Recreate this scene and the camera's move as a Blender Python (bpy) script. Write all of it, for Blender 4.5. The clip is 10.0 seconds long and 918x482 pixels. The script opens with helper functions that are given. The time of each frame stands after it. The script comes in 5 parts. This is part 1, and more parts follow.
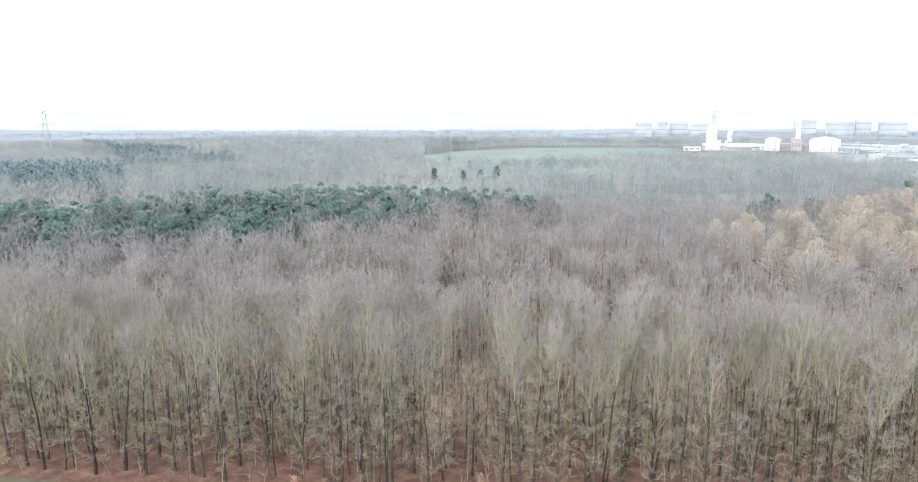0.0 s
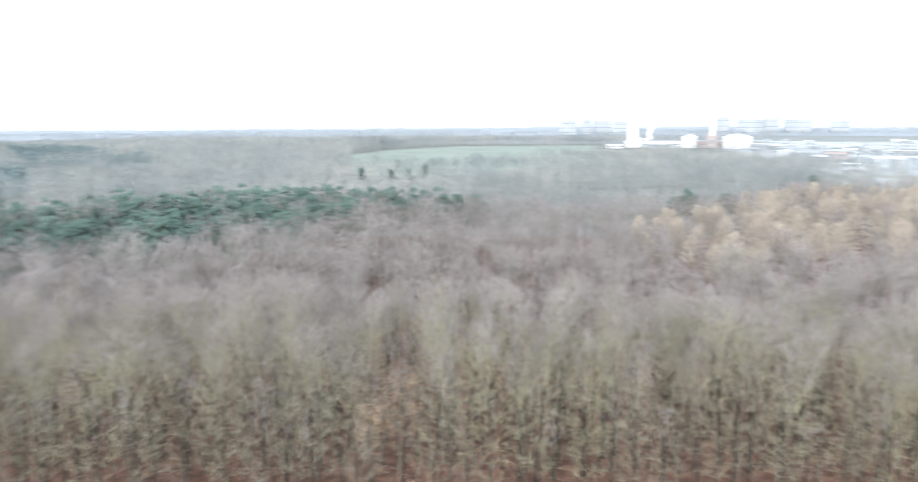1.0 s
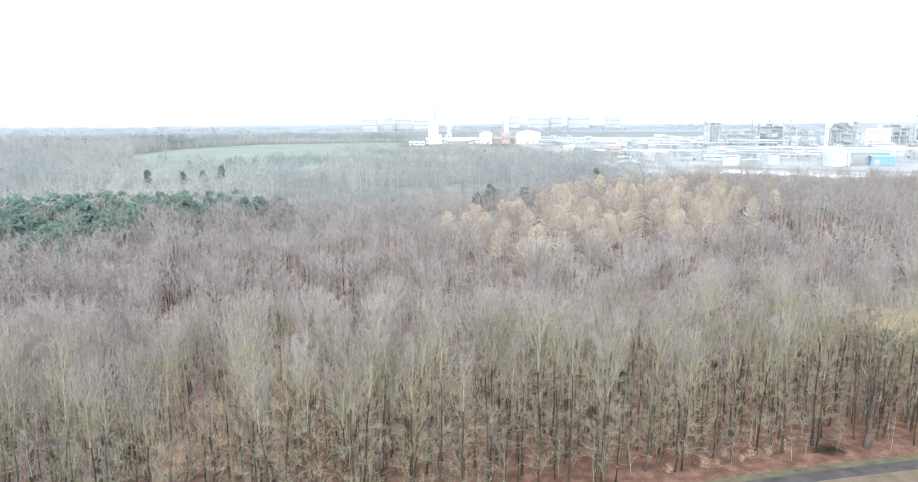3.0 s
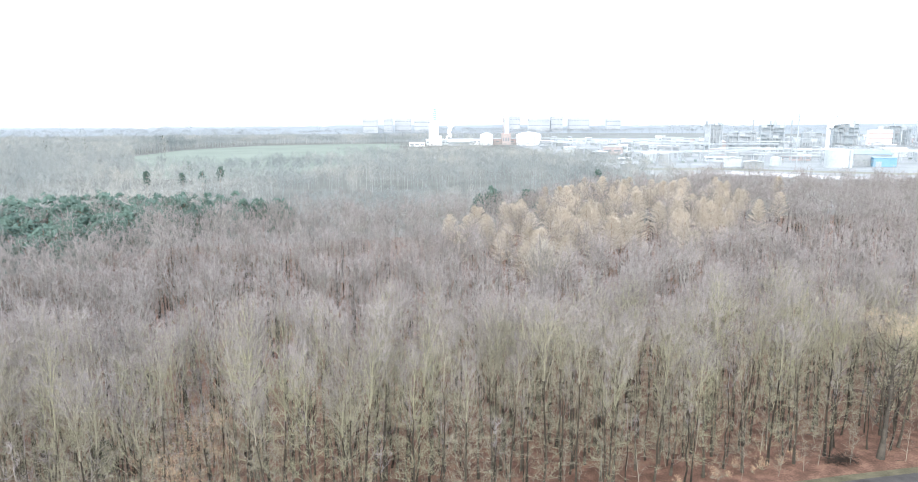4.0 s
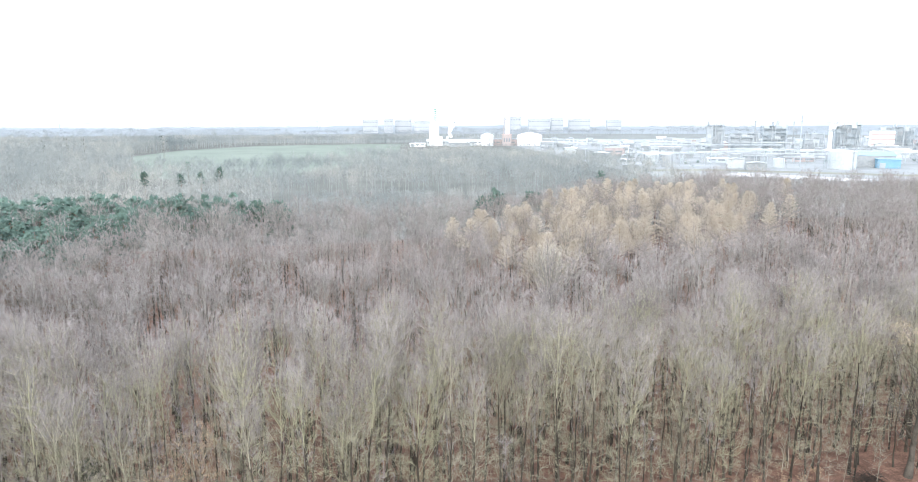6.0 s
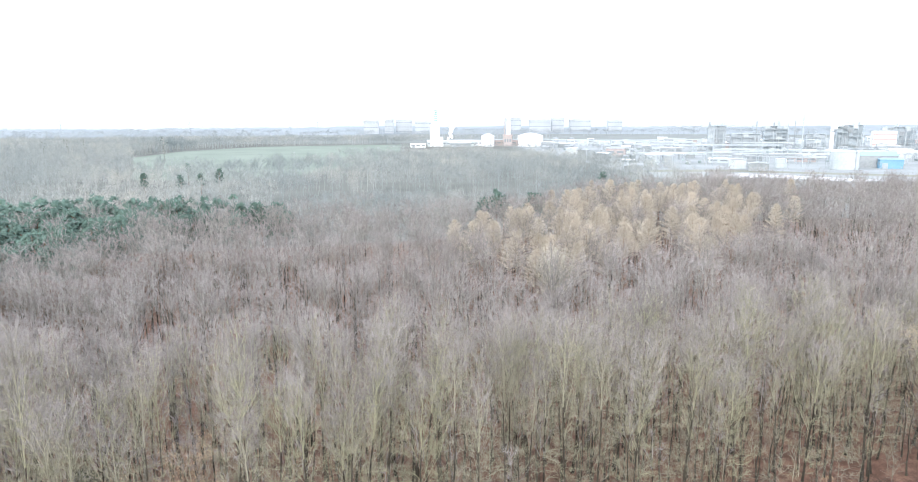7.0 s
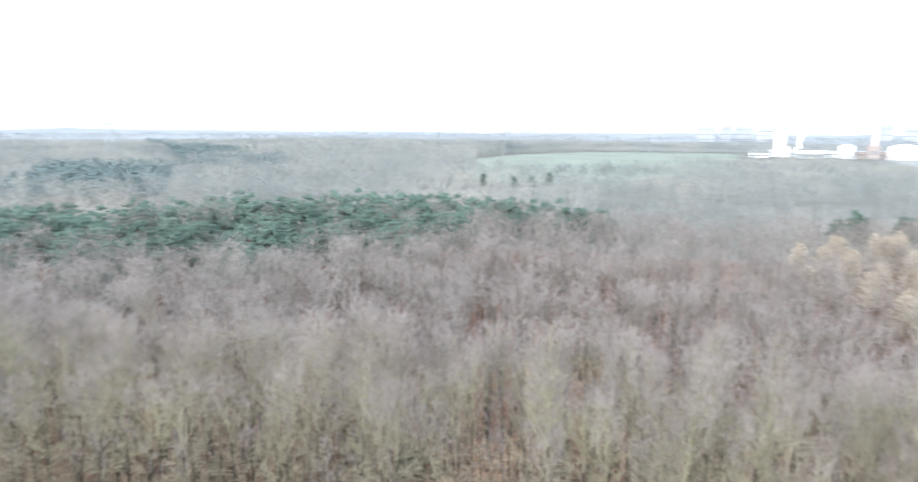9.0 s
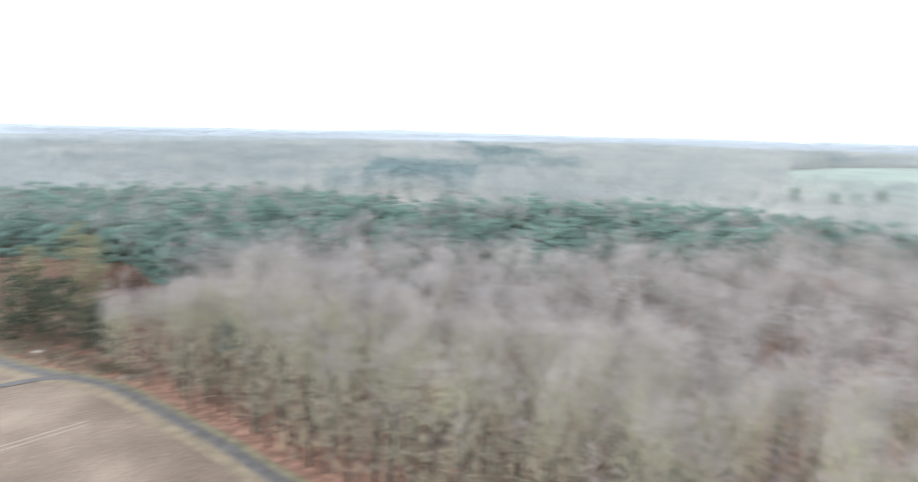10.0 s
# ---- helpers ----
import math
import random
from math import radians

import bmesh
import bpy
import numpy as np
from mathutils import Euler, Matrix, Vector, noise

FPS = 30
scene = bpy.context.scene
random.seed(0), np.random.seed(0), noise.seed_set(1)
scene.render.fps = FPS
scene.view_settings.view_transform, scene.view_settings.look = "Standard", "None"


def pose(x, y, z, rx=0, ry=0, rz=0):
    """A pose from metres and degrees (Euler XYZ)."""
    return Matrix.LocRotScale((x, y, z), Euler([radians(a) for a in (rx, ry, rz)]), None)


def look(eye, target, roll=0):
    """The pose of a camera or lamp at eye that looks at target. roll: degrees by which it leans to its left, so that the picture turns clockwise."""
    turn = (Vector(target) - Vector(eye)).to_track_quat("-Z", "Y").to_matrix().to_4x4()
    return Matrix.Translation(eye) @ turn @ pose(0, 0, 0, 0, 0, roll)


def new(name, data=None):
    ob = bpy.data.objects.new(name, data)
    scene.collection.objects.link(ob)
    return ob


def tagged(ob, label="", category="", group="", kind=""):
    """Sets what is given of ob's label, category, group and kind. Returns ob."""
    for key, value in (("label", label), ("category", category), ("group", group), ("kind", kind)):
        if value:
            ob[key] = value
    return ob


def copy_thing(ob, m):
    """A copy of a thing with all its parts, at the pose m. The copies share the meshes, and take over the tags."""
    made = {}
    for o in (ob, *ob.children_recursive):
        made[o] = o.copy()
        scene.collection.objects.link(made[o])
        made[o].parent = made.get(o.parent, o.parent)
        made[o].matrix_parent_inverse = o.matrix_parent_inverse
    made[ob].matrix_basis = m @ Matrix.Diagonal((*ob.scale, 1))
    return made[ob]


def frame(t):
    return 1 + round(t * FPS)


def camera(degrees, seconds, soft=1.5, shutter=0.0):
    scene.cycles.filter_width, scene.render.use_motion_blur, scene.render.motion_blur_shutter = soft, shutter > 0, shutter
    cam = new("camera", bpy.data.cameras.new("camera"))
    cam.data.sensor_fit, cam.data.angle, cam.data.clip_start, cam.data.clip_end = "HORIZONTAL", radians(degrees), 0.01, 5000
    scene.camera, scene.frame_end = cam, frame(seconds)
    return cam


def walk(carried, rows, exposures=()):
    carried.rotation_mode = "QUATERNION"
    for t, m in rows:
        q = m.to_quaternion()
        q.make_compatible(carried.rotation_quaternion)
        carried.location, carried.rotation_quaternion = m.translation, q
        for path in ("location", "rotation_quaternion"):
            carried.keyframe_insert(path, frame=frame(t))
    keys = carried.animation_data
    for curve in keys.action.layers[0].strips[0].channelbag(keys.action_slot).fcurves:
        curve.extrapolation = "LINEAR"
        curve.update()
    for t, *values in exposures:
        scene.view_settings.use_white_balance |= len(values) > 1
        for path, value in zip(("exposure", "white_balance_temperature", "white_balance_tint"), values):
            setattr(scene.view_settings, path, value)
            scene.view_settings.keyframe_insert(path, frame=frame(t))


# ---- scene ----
cam = camera(69.1, 10.0, soft=0.95, shutter=0.65)
PATH = [
    (0, (1.086, -6.406, 57.813), (0.053, -3.639, 57.289), -0.1),
    (0.5, (0.998, -5.285, 57.745), (-0.038, -2.517, 57.224), -0.2),
    (1, (1.030, -3.899, 57.791), (0.295, -1.039, 57.261), -0.3),
    (1.5, (0.756, -2.631, 57.801), (0.470, 0.307, 57.262), -0.3),
    (2, (0.436, -1.319, 57.882), (0.461, 1.632, 57.338), -0.4),
    (2.5, (-0.252, -0.115, 57.927), (-0.137, 2.832, 57.381), -0.3),
    (4, (-1.109, 4.446, 57.953), (-0.992, 7.395, 57.412), -0.2),
    (4.5, (-1.280, 6.046, 57.957), (-1.163, 8.995, 57.419), -0.2),
    (5, (-1.456, 7.693, 57.944), (-1.341, 10.643, 57.403), -0.2),
    (5.5, (-1.742, 8.985, 57.954), (-1.624, 11.934, 57.414), -0.1),
    (7, (-2.204, 12.717, 58.130), (-2.090, 15.668, 57.593), -0.2),
    (7.5, (-2.679, 13.852, 58.204), (-2.586, 16.803, 57.669), -0.2),
    (8, (-3.438, 14.866, 58.290), (-3.777, 17.800, 57.762), -0),
    (8.5, (-3.587, 15.880, 58.392), (-4.412, 18.718, 57.872), 0.2),
    (9, (-3.624, 16.782, 58.595), (-4.881, 19.458, 58.081), 0.4),
    (9.5, (-3.755, 17.013, 58.681), (-5.382, 19.482, 58.171), 0.6),
    (10, (-3.652, 17.172, 58.617), (-5.912, 19.080, 58.108), 1.3),
]
walk(cam, [(t, look(eye, target, roll)) for t, eye, target, roll in PATH], exposures=[(0, 0.0), (0.8, 0.08), (2.5, 0.18), (7.5, 0.12), (10, 0.24)])

# ---- sky and light: a bright, even winter overcast ----
SUN_AZ, SUN_EL = 200.0, 32.0
world = bpy.data.worlds.new("overcast_sky")
scene.world = world
world.use_nodes = True
wn, wl = world.node_tree.nodes, world.node_tree.links
wn.clear()
sky = wn.new("ShaderNodeTexSky")
sky.sky_type, sky.sun_disc = "NISHITA", False
sky.sun_elevation, sky.sun_rotation = radians(SUN_EL), radians(SUN_AZ)
sky.air_density, sky.dust_density = 1.0, 3.0
sky_bg = wn.new("ShaderNodeBackground")
sky_bg.inputs["Strength"].default_value = 0.08
wl.new(sky.outputs[0], sky_bg.inputs["Color"])
cloud_bg = wn.new("ShaderNodeBackground")
cloud_bg.inputs["Strength"].default_value = 2.3
where, parts, fade = wn.new("ShaderNodeTexCoord"), wn.new("ShaderNodeSeparateXYZ"), wn.new("ShaderNodeValToRGB")
wl.new(where.outputs["Generated"], parts.inputs[0])
wl.new(parts.outputs["Z"], fade.inputs["Fac"])
fade.color_ramp.elements[0].position, fade.color_ramp.elements[0].color = 0.0, (0.42, 0.47, 0.51, 1)
fade.color_ramp.elements[1].position, fade.color_ramp.elements[1].color = 0.06, (0.928, 0.985, 1.07, 1)
wl.new(fade.outputs["Color"], cloud_bg.inputs["Color"])
both = wn.new("ShaderNodeAddShader")
wl.new(sky_bg.outputs[0], both.inputs[0])
wl.new(cloud_bg.outputs[0], both.inputs[1])
w_out = wn.new("ShaderNodeOutputWorld")
wl.new(both.outputs[0], w_out.inputs["Surface"])

sun_data = bpy.data.lights.new("veiled_sun", "SUN")
sun_data.energy, sun_data.angle, sun_data.color = 1.2, radians(25), (1.0, 0.96, 0.9)
sun = new("veiled_sun", sun_data)
az, el = radians(SUN_AZ), radians(SUN_EL)
sun.matrix_world = look((100 * math.sin(az) * math.cos(el), 100 * math.cos(az) * math.cos(el), 100 * math.sin(el)), (0, 0, 0))

# ---- materials ----


def surface(name, low, high, scale=1.0, rough=0.85, fine=12.0, spread=0.0, island=0.0, bump=0.0, third=None, metal=0.0, alt=None):
    """Two colours mixed by noise at two scales; spread and island vary the value from object to object and piece to piece."""
    m = bpy.data.materials.new(name)
    m.use_nodes = True
    n, l = m.node_tree.nodes, m.node_tree.links
    b = n["Principled BSDF"]
    b.inputs["Roughness"].default_value = rough
    b.inputs["Metallic"].default_value = metal
    b.inputs["Specular IOR Level"].default_value = 0.25
    geo = n.new("ShaderNodeNewGeometry")
    big, small = n.new("ShaderNodeTexNoise"), n.new("ShaderNodeTexNoise")
    big.inputs["Scale"].default_value, big.inputs["Detail"].default_value = scale, 4
    small.inputs["Scale"].default_value, small.inputs["Detail"].default_value = scale * fine, 3
    for t in (big, small):
        l.new(geo.outputs["Position"], t.inputs["Vector"])
    add = n.new("ShaderNodeMath")
    add.operation = "MULTIPLY_ADD"
    l.new(small.outputs["Fac"], add.inputs[0])
    add.inputs[1].default_value = 0.6
    l.new(big.outputs["Fac"], add.inputs[2])
    ramp = n.new("ShaderNodeValToRGB")
    ramp.color_ramp.elements[0].position, ramp.color_ramp.elements[1].position = 0.55, 1.05
    ramp.color_ramp.elements[0].color, ramp.color_ramp.elements[1].color = (*low, 1), (*high, 1)
    if third:
        e = ramp.color_ramp.elements.new(0.8)
        e.color = (*third, 1)
    l.new(add.outputs[0], ramp.inputs["Fac"])
    colour = ramp.outputs["Color"]
    if alt:
        info, mix = n.new("ShaderNodeObjectInfo"), n.new("ShaderNodeMix")
        mix.data_type = "RGBA"
        l.new(info.outputs["Random"], mix.inputs["Factor"])
        l.new(colour, mix.inputs["A"])
        mix.inputs["B"].default_value = (*alt, 1)
        colour = mix.outputs["Result"]
    for amount, node, socket in ((spread, "ShaderNodeObjectInfo", "Random"), (island, "ShaderNodeNewGeometry", "Random Per Island")):
        if amount:
            src, hue, to = n.new(node), n.new("ShaderNodeHueSaturation"), n.new("ShaderNodeMapRange")
            to.inputs["To Min"].default_value, to.inputs["To Max"].default_value = 1 - amount, 1 + amount
            l.new(src.outputs[socket], to.inputs["Value"])
            l.new(to.outputs["Result"], hue.inputs["Value"])
            l.new(colour, hue.inputs["Color"])
            colour = hue.outputs["Color"]
    l.new(colour, b.inputs["Base Color"])
    if bump:
        bp = n.new("ShaderNodeBump")
        bp.inputs["Strength"].default_value, bp.inputs["Distance"].default_value = 0.6, bump
        l.new(add.outputs[0], bp.inputs["Height"])
        l.new(bp.outputs["Normal"], b.inputs["Normal"])
    return m


BARK = surface("dark_brown_bark", (0.024, 0.02, 0.017), (0.085, 0.076, 0.06), 0.35, fine=9, spread=0.4, bump=0.02)
BRANCH = surface("branch_bark", (0.18, 0.166, 0.131), (0.395, 0.37, 0.305), 0.14, fine=6, spread=0.14, island=0.5, alt=(0.28, 0.272, 0.188))
STANDBRANCH = surface("stand_branch_bark", (0.152, 0.145, 0.132), (0.33, 0.315, 0.294), 0.1, fine=5, island=0.4)
TWIG = surface("bare_twigs", (0.215, 0.194, 0.191), (0.366, 0.338, 0.338), 0.1, fine=3, spread=0.1, island=0.3)
LARCH = surface("larch_twigs", (0.43, 0.386, 0.32), (0.55, 0.5, 0.428), 0.14, spread=0.1, island=0.15)
DRYLEAF = surface("dry_beech_leaves", (0.4, 0.28, 0.18), (0.58, 0.435, 0.305), 0.5, spread=0.15, island=0.3)
NEEDLE = surface("pine_needles", (0.066, 0.112, 0.098), (0.118, 0.178, 0.148), 0.09, spread=0.2, island=0.25)
PINEBARK = surface("pine_bark", (0.12, 0.075, 0.055), (0.26, 0.16, 0.11), 0.8, spread=0.2)
PALEBARK = surface("pale_birch_bark", (0.42, 0.39, 0.35), (0.6, 0.57, 0.52), 1.0, spread=0.1)
# Far twigs lifted and cooled with distance: haze mixed into the colour.
FARTWIG = surface("hazed_far_twigs", (0.165, 0.196, 0.205), (0.38, 0.375, 0.347), 0.007, fine=5, island=0.15, third=(0.275, 0.3, 0.298))
HORIZONTWIG = surface("hazed_horizon_twigs", (0.275, 0.302, 0.32), (0.31, 0.337, 0.352), 0.004, fine=4, island=0.05)
# The pine green again, paled and blued to put haze in it.
FARNEEDLE = surface("hazed_conifer_needles", (0.115, 0.165, 0.172), (0.165, 0.222, 0.226), 0.05, island=0.15)
LITTER = surface("leaf_litter", (0.08, 0.045, 0.034), (0.235, 0.14, 0.102), 0.4, fine=8, bump=0.08, third=(0.148, 0.085, 0.062))
EARTH = surface("fallow_field", (0.085, 0.064, 0.05), (0.19, 0.152, 0.118), 0.045, fine=26, bump=0.03, third=(0.13, 0.1, 0.077))
GRASS = surface("winter_grass_verge", (0.07, 0.07, 0.045), (0.15, 0.135, 0.09), 0.35, fine=10, bump=0.03)
STRAW = surface("bleached_grass", (0.11, 0.09, 0.065), (0.19, 0.155, 0.11), 0.35, fine=10, bump=0.03)
ASPHALT = surface("worn_asphalt", (0.045, 0.043, 0.043), (0.095, 0.091, 0.089), 0.4, fine=30, rough=0.7, bump=0.004)
MEADOW = surface("young_green_crop", (0.128, 0.162, 0.138), (0.172, 0.206, 0.176), 0.012, fine=30)
# Far soil greyed towards blue, with distance haze in its colour.
FARGROUND = surface("hazed_far_ground", (0.12, 0.135, 0.135), (0.18, 0.195, 0.19), 0.01, fine=20)
# Hill blues are aerial haze set as colour, paler on the farther ridge.
HILL = surface("haze_blue_hills", (0.19, 0.222, 0.247), (0.23, 0.262, 0.287), 0.002, fine=8)
FARHILL = surface("haze_paled_hills", (0.31, 0.345, 0.37), (0.36, 0.395, 0.42), 0.002, fine=8)

# ---- mesh helpers ----


def part(name, bm, material, parent, label=""):
    """One mesh object from a bmesh, under a thing or a part."""
    me = bpy.data.meshes.new(name)
    bm.to_mesh(me)
    bm.free()
    me.materials.append(material)
    ob = new(name, me)
    ob.parent = parent
    return tagged(ob, label)


def soup_mesh(name, verts, tris, material):
    """A mesh from arrays of corners and triangles."""
    me = bpy.data.meshes.new(name)
    v, f = np.asarray(verts, np.float32), np.asarray(tris, np.int32)
    me.vertices.add(len(v))
    me.vertices.foreach_set("co", v.ravel())
    me.loops.add(f.size)
    me.loops.foreach_set("vertex_index", f.ravel())
    me.polygons.add(len(f))
    me.polygons.foreach_set("loop_start", np.arange(0, f.size, 3, dtype=np.int32))
    me.polygons.foreach_set("loop_total", np.full(len(f), 3, np.int32))
    me.update(calc_edges=True)
    me.materials.append(material)
    return me


class Soup:
    """Gathers tapered rods and blades as triangles."""

    def __init__(self):
        self.v, self.f = [], []

    def rod(self, pts, radii, sides):
        """A tapered, bent rod through pts."""
        base = len(self.v)
        pts = [Vector(p) for p in pts]
        for i, (p, r) in enumerate(zip(pts, radii)):
            d = (pts[min(i + 1, len(pts) - 1)] - pts[max(i - 1, 0)]).normalized()
            a = d.cross(Vector((0.3, 0.9, 0.31))).normalized()
            b = d.cross(a)
            for k in range(sides):
                w = 2 * math.pi * k / sides
                self.v.append(p + (a * math.cos(w) + b * math.sin(w)) * r)
        for i in range(len(pts) - 1):
            for k in range(sides):
                q, k2 = base + i * sides, (k + 1) % sides
                self.f.append((q + k, q + k2, q + sides + k2))
                self.f.append((q + k, q + sides + k2, q + sides + k))

    def spike(self, p, d, r, bend=None):
        """A three-sided twig from p along d, drawn out to a point."""
        base = len(self.v)
        a = d.cross(Vector((0.35, 0.2, 0.9))).normalized()
        b = d.cross(a).normalized()
        for k in range(3):
            w = 2.0944 * k
            self.v.append(p + (a * math.cos(w) + b * math.sin(w)) * r)
        self.v.append(p + d)
        for k in range(3):
            self.f.append((base + k, base + (k + 1) % 3, base + 3))

    def sliver(self, p, d, r, rng):
        """A hair-thin twig, drawn out to a point, seen from afar only."""
        base = len(self.v)
        side = d.cross(Vector((rng.uniform(-1, 1), rng.uniform(-1, 1), rng.uniform(-0.4, 0.4)))).normalized() * r
        self.v += [p - side, p + side, p + d]
        self.f.append((base, base + 1, base + 2))

    def blade(self, p, d, side):
        """A leaf or tuft blade: a folded pair of triangles."""
        base = len(self.v)
        fold = d.cross(side) * (0.35 / max(d.length, 1e-6))
        self.v += [p - side, p + side, p + d, p + d * 0.45 + fold]
        self.f += [(base, base + 3, base + 2), (base + 3, base + 1, base + 2)]

    def pad(self, c, rad, rise, tilt, rng, spokes=9):
        """A ragged tuft of needles: a drooping star with a raised middle."""
        base = len(self.v)
        self.v.append(c + Vector((0, 0, rise)))
        turn = rng.uniform(0, 6.283)
        for k in range(2 * spokes):
            w = turn + math.pi * k / spokes
            r = rad * (rng.uniform(0.8, 1.15) if k % 2 else rng.uniform(0.24, 0.42))
            self.v.append(c + Vector((math.cos(w) * r, math.sin(w) * r, rng.uniform(-0.25, 0.15) * rad + tilt.x * math.cos(w) * r + tilt.y * math.sin(w) * r)))
        for k in range(2 * spokes):
            self.f.append((base, base + 1 + k, base + 1 + (k + 1) % (2 * spokes)))

    def arrays(self):
        return np.array([tuple(x) for x in self.v], np.float32), np.array(self.f, np.int32)

    def mesh(self, name, material):
        v, f = self.arrays()
        return soup_mesh(name, v, f, material)


def scattered(template, places):
    """Many turned and scaled copies of a template's arrays, joined: places are (x, y, z, turn, width, height)."""
    v, f = template
    pl = np.asarray(places, np.float32)
    c, s = np.cos(pl[:, 3])[:, None], np.sin(pl[:, 3])[:, None]
    x = (v[None, :, 0] * c - v[None, :, 1] * s) * pl[:, 4:5] + pl[:, 0:1]
    y = (v[None, :, 0] * s + v[None, :, 1] * c) * pl[:, 4:5] + pl[:, 1:2]
    z = v[None, :, 2] * pl[:, 5:6] + pl[:, 2:3]
    out = np.stack([x, y, z], 2).reshape(-1, 3)
    faces = (f[None] + (np.arange(len(pl)) * len(v))[:, None, None]).reshape(-1, 3)
    return out, faces


def joined(pieces):
    vs, fs, n = [], [], 0
    for v, f in pieces:
        vs.append(v)
        fs.append(f + n)
        n += len(v)
    return np.concatenate(vs), np.concatenate(fs)


def stuff(name, templates, places, material, label, category):
    """One object of kind stuff: places dealt out among the templates."""
    pieces = [scattered(t, places[i::len(templates)]) for i, t in enumerate(templates) if len(places[i::len(templates)])]
    v, f = joined(pieces)
    return tagged(new(name, soup_mesh(name, v, f, material)), label, category, kind="stuff")


def inside(x, y, poly):
    hit = False
    for (x0, y0), (x1, y1) in zip(poly, poly[1:] + poly[:1]):
        if (y0 > y) != (y1 > y) and x < (x1 - x0) * (y - y0) / (y1 - y0) + x0:
            hit = not hit
    return hit


def sheet(name, poly, z, material, label, category):
    """A flat piece of ground with the given outline."""
    bm = bmesh.new()
    face = bm.faces.new([bm.verts.new((x, y, z)) for x, y in poly])
    bmesh.ops.triangulate(bm, faces=[face])
    bmesh.ops.recalc_face_normals(bm, faces=bm.faces)
    for f in bm.faces:
        if f.normal.z < 0:
            f.normal_flip()
    me = bpy.data.meshes.new(name)
    bm.to_mesh(me)
    bm.free()
    me.materials.append(material)
    return tagged(new(name, me), label, category, kind="structure")


def ribbon(name, line, left, right, z, material, label, category, crown=0.0):
    """A strip of ground that follows line from left to right of it."""
    bm = bmesh.new()
    rows = []
    for i, (x, y) in enumerate(line):
        a, b = line[max(i - 1, 0)], line[min(i + 1, len(line) - 1)]
        d = Vector((b[0] - a[0], b[1] - a[1], 0)).normalized()
        n = Vector((-d.y, d.x, 0))
        rows.append([bm.verts.new(Vector((x, y, z + crown * (1 - (2 * k / 4 - 1) ** 2))) + n * (right + (left - right) * k / 4)) for k in range(5)])
    for r0, r1 in zip(rows, rows[1:]):
        for k in range(4):
            bm.faces.new((r0[k], r1[k], r1[k + 1], r0[k + 1]))
    bmesh.ops.recalc_face_normals(bm, faces=bm.faces)
    if sum(f.normal.z for f in bm.faces) < 0:
        bmesh.ops.reverse_faces(bm, faces=bm.faces)
    me = bpy.data.meshes.new(name)
    bm.to_mesh(me)
    bm.free()
    me.materials.append(material)
    return tagged(new(name, me), label, category, kind="structure")


def smooth_line(pts, n=6):
    """A Catmull-Rom curve through pts."""
    out = []
    for i in range(len(pts) - 1):
        p0, p1, p2, p3 = (Vector(pts[min(max(j, 0), len(pts) - 1)]) for j in (i - 1, i, i + 1, i + 2))
        for k in range(n):
            t = k / n
            q = 0.5 * (2 * p1 + (p2 - p0) * t + (2 * p0 - 5 * p1 + 4 * p2 - p3) * t * t + (3 * p1 - p0 - 3 * p2 + p3) * t ** 3)
            out.append((q.x, q.y))
    return out + [tuple(pts[-1])]


# ---- the plan ----
ROAD = smooth_line([(-150, 14), (-130, 20.5), (-119, 25.5), (-111.9, 30), (-105.6, 33), (-97.3, 35), (-87.3, 37.1), (-78, 39.0), (-68.5, 40.4),
                    (-52, 44.0), (-35, 48.5), (0, 57.8), (30.4, 64.0), (43.4, 66.4), (57, 68.4), (80, 71.8), (120, 79.4), (200, 88)])
PINES = [(-150, 43), (-128, 46), (-120, 54), (-128, 76), (-124, 92), (-108, 97), (-92, 98), (-84, 108), (-78, 121), (-69, 142), (-60, 158), (-50, 168),
         (-38, 178), (-44, 190), (-60, 194), (-81, 198), (-117, 183), (-152, 150), (-175, 128), (-222, 112), (-245, 62), (-262, 34), (-170, 24), (-156, 40)]
PINE_FRONT = [(-150, 46), (-128, 48), (-124, 78), (-108, 97), (-92, 98), (-84, 108), (-78, 121), (-69, 142), (-60, 158), (-50, 168), (-36, 178)]
LARCHES = [(-2, 140), (4, 122), (12, 110), (21, 110), (30, 120), (47, 130), (69, 149), (98, 205), (92, 222), (60, 222), (36, 190), (20, 166)]
STAND_FAR = [(-36, 178), (10, 186), (40, 213), (70, 236), (118, 268), (155, 246), (190, 250), (340, 250)]
MEADOW_EDGE = [(-232, 530), (-322, 740), (-322, 880), (-255, 1025), (-110, 1080), (-50, 1085), (-42, 820), (-60, 620), (-95, 500), (-140, 452), (-200, 458)]
WORKS = [(60, 1200), (85, 600), (127, 562), (140, 430), (126, 318), (124, 285), (150, 262), (200, 262), (520, 300), (1500, 420), (1500, 1500), (300, 1500)]


def road_y(x):
    for (x0, y0), (x1, y1) in zip(ROAD, ROAD[1:]):
        if x0 <= x <= x1:
            return y0 + (y1 - y0) * (x - x0) / (x1 - x0)
    return 14 if x < 0 else 88


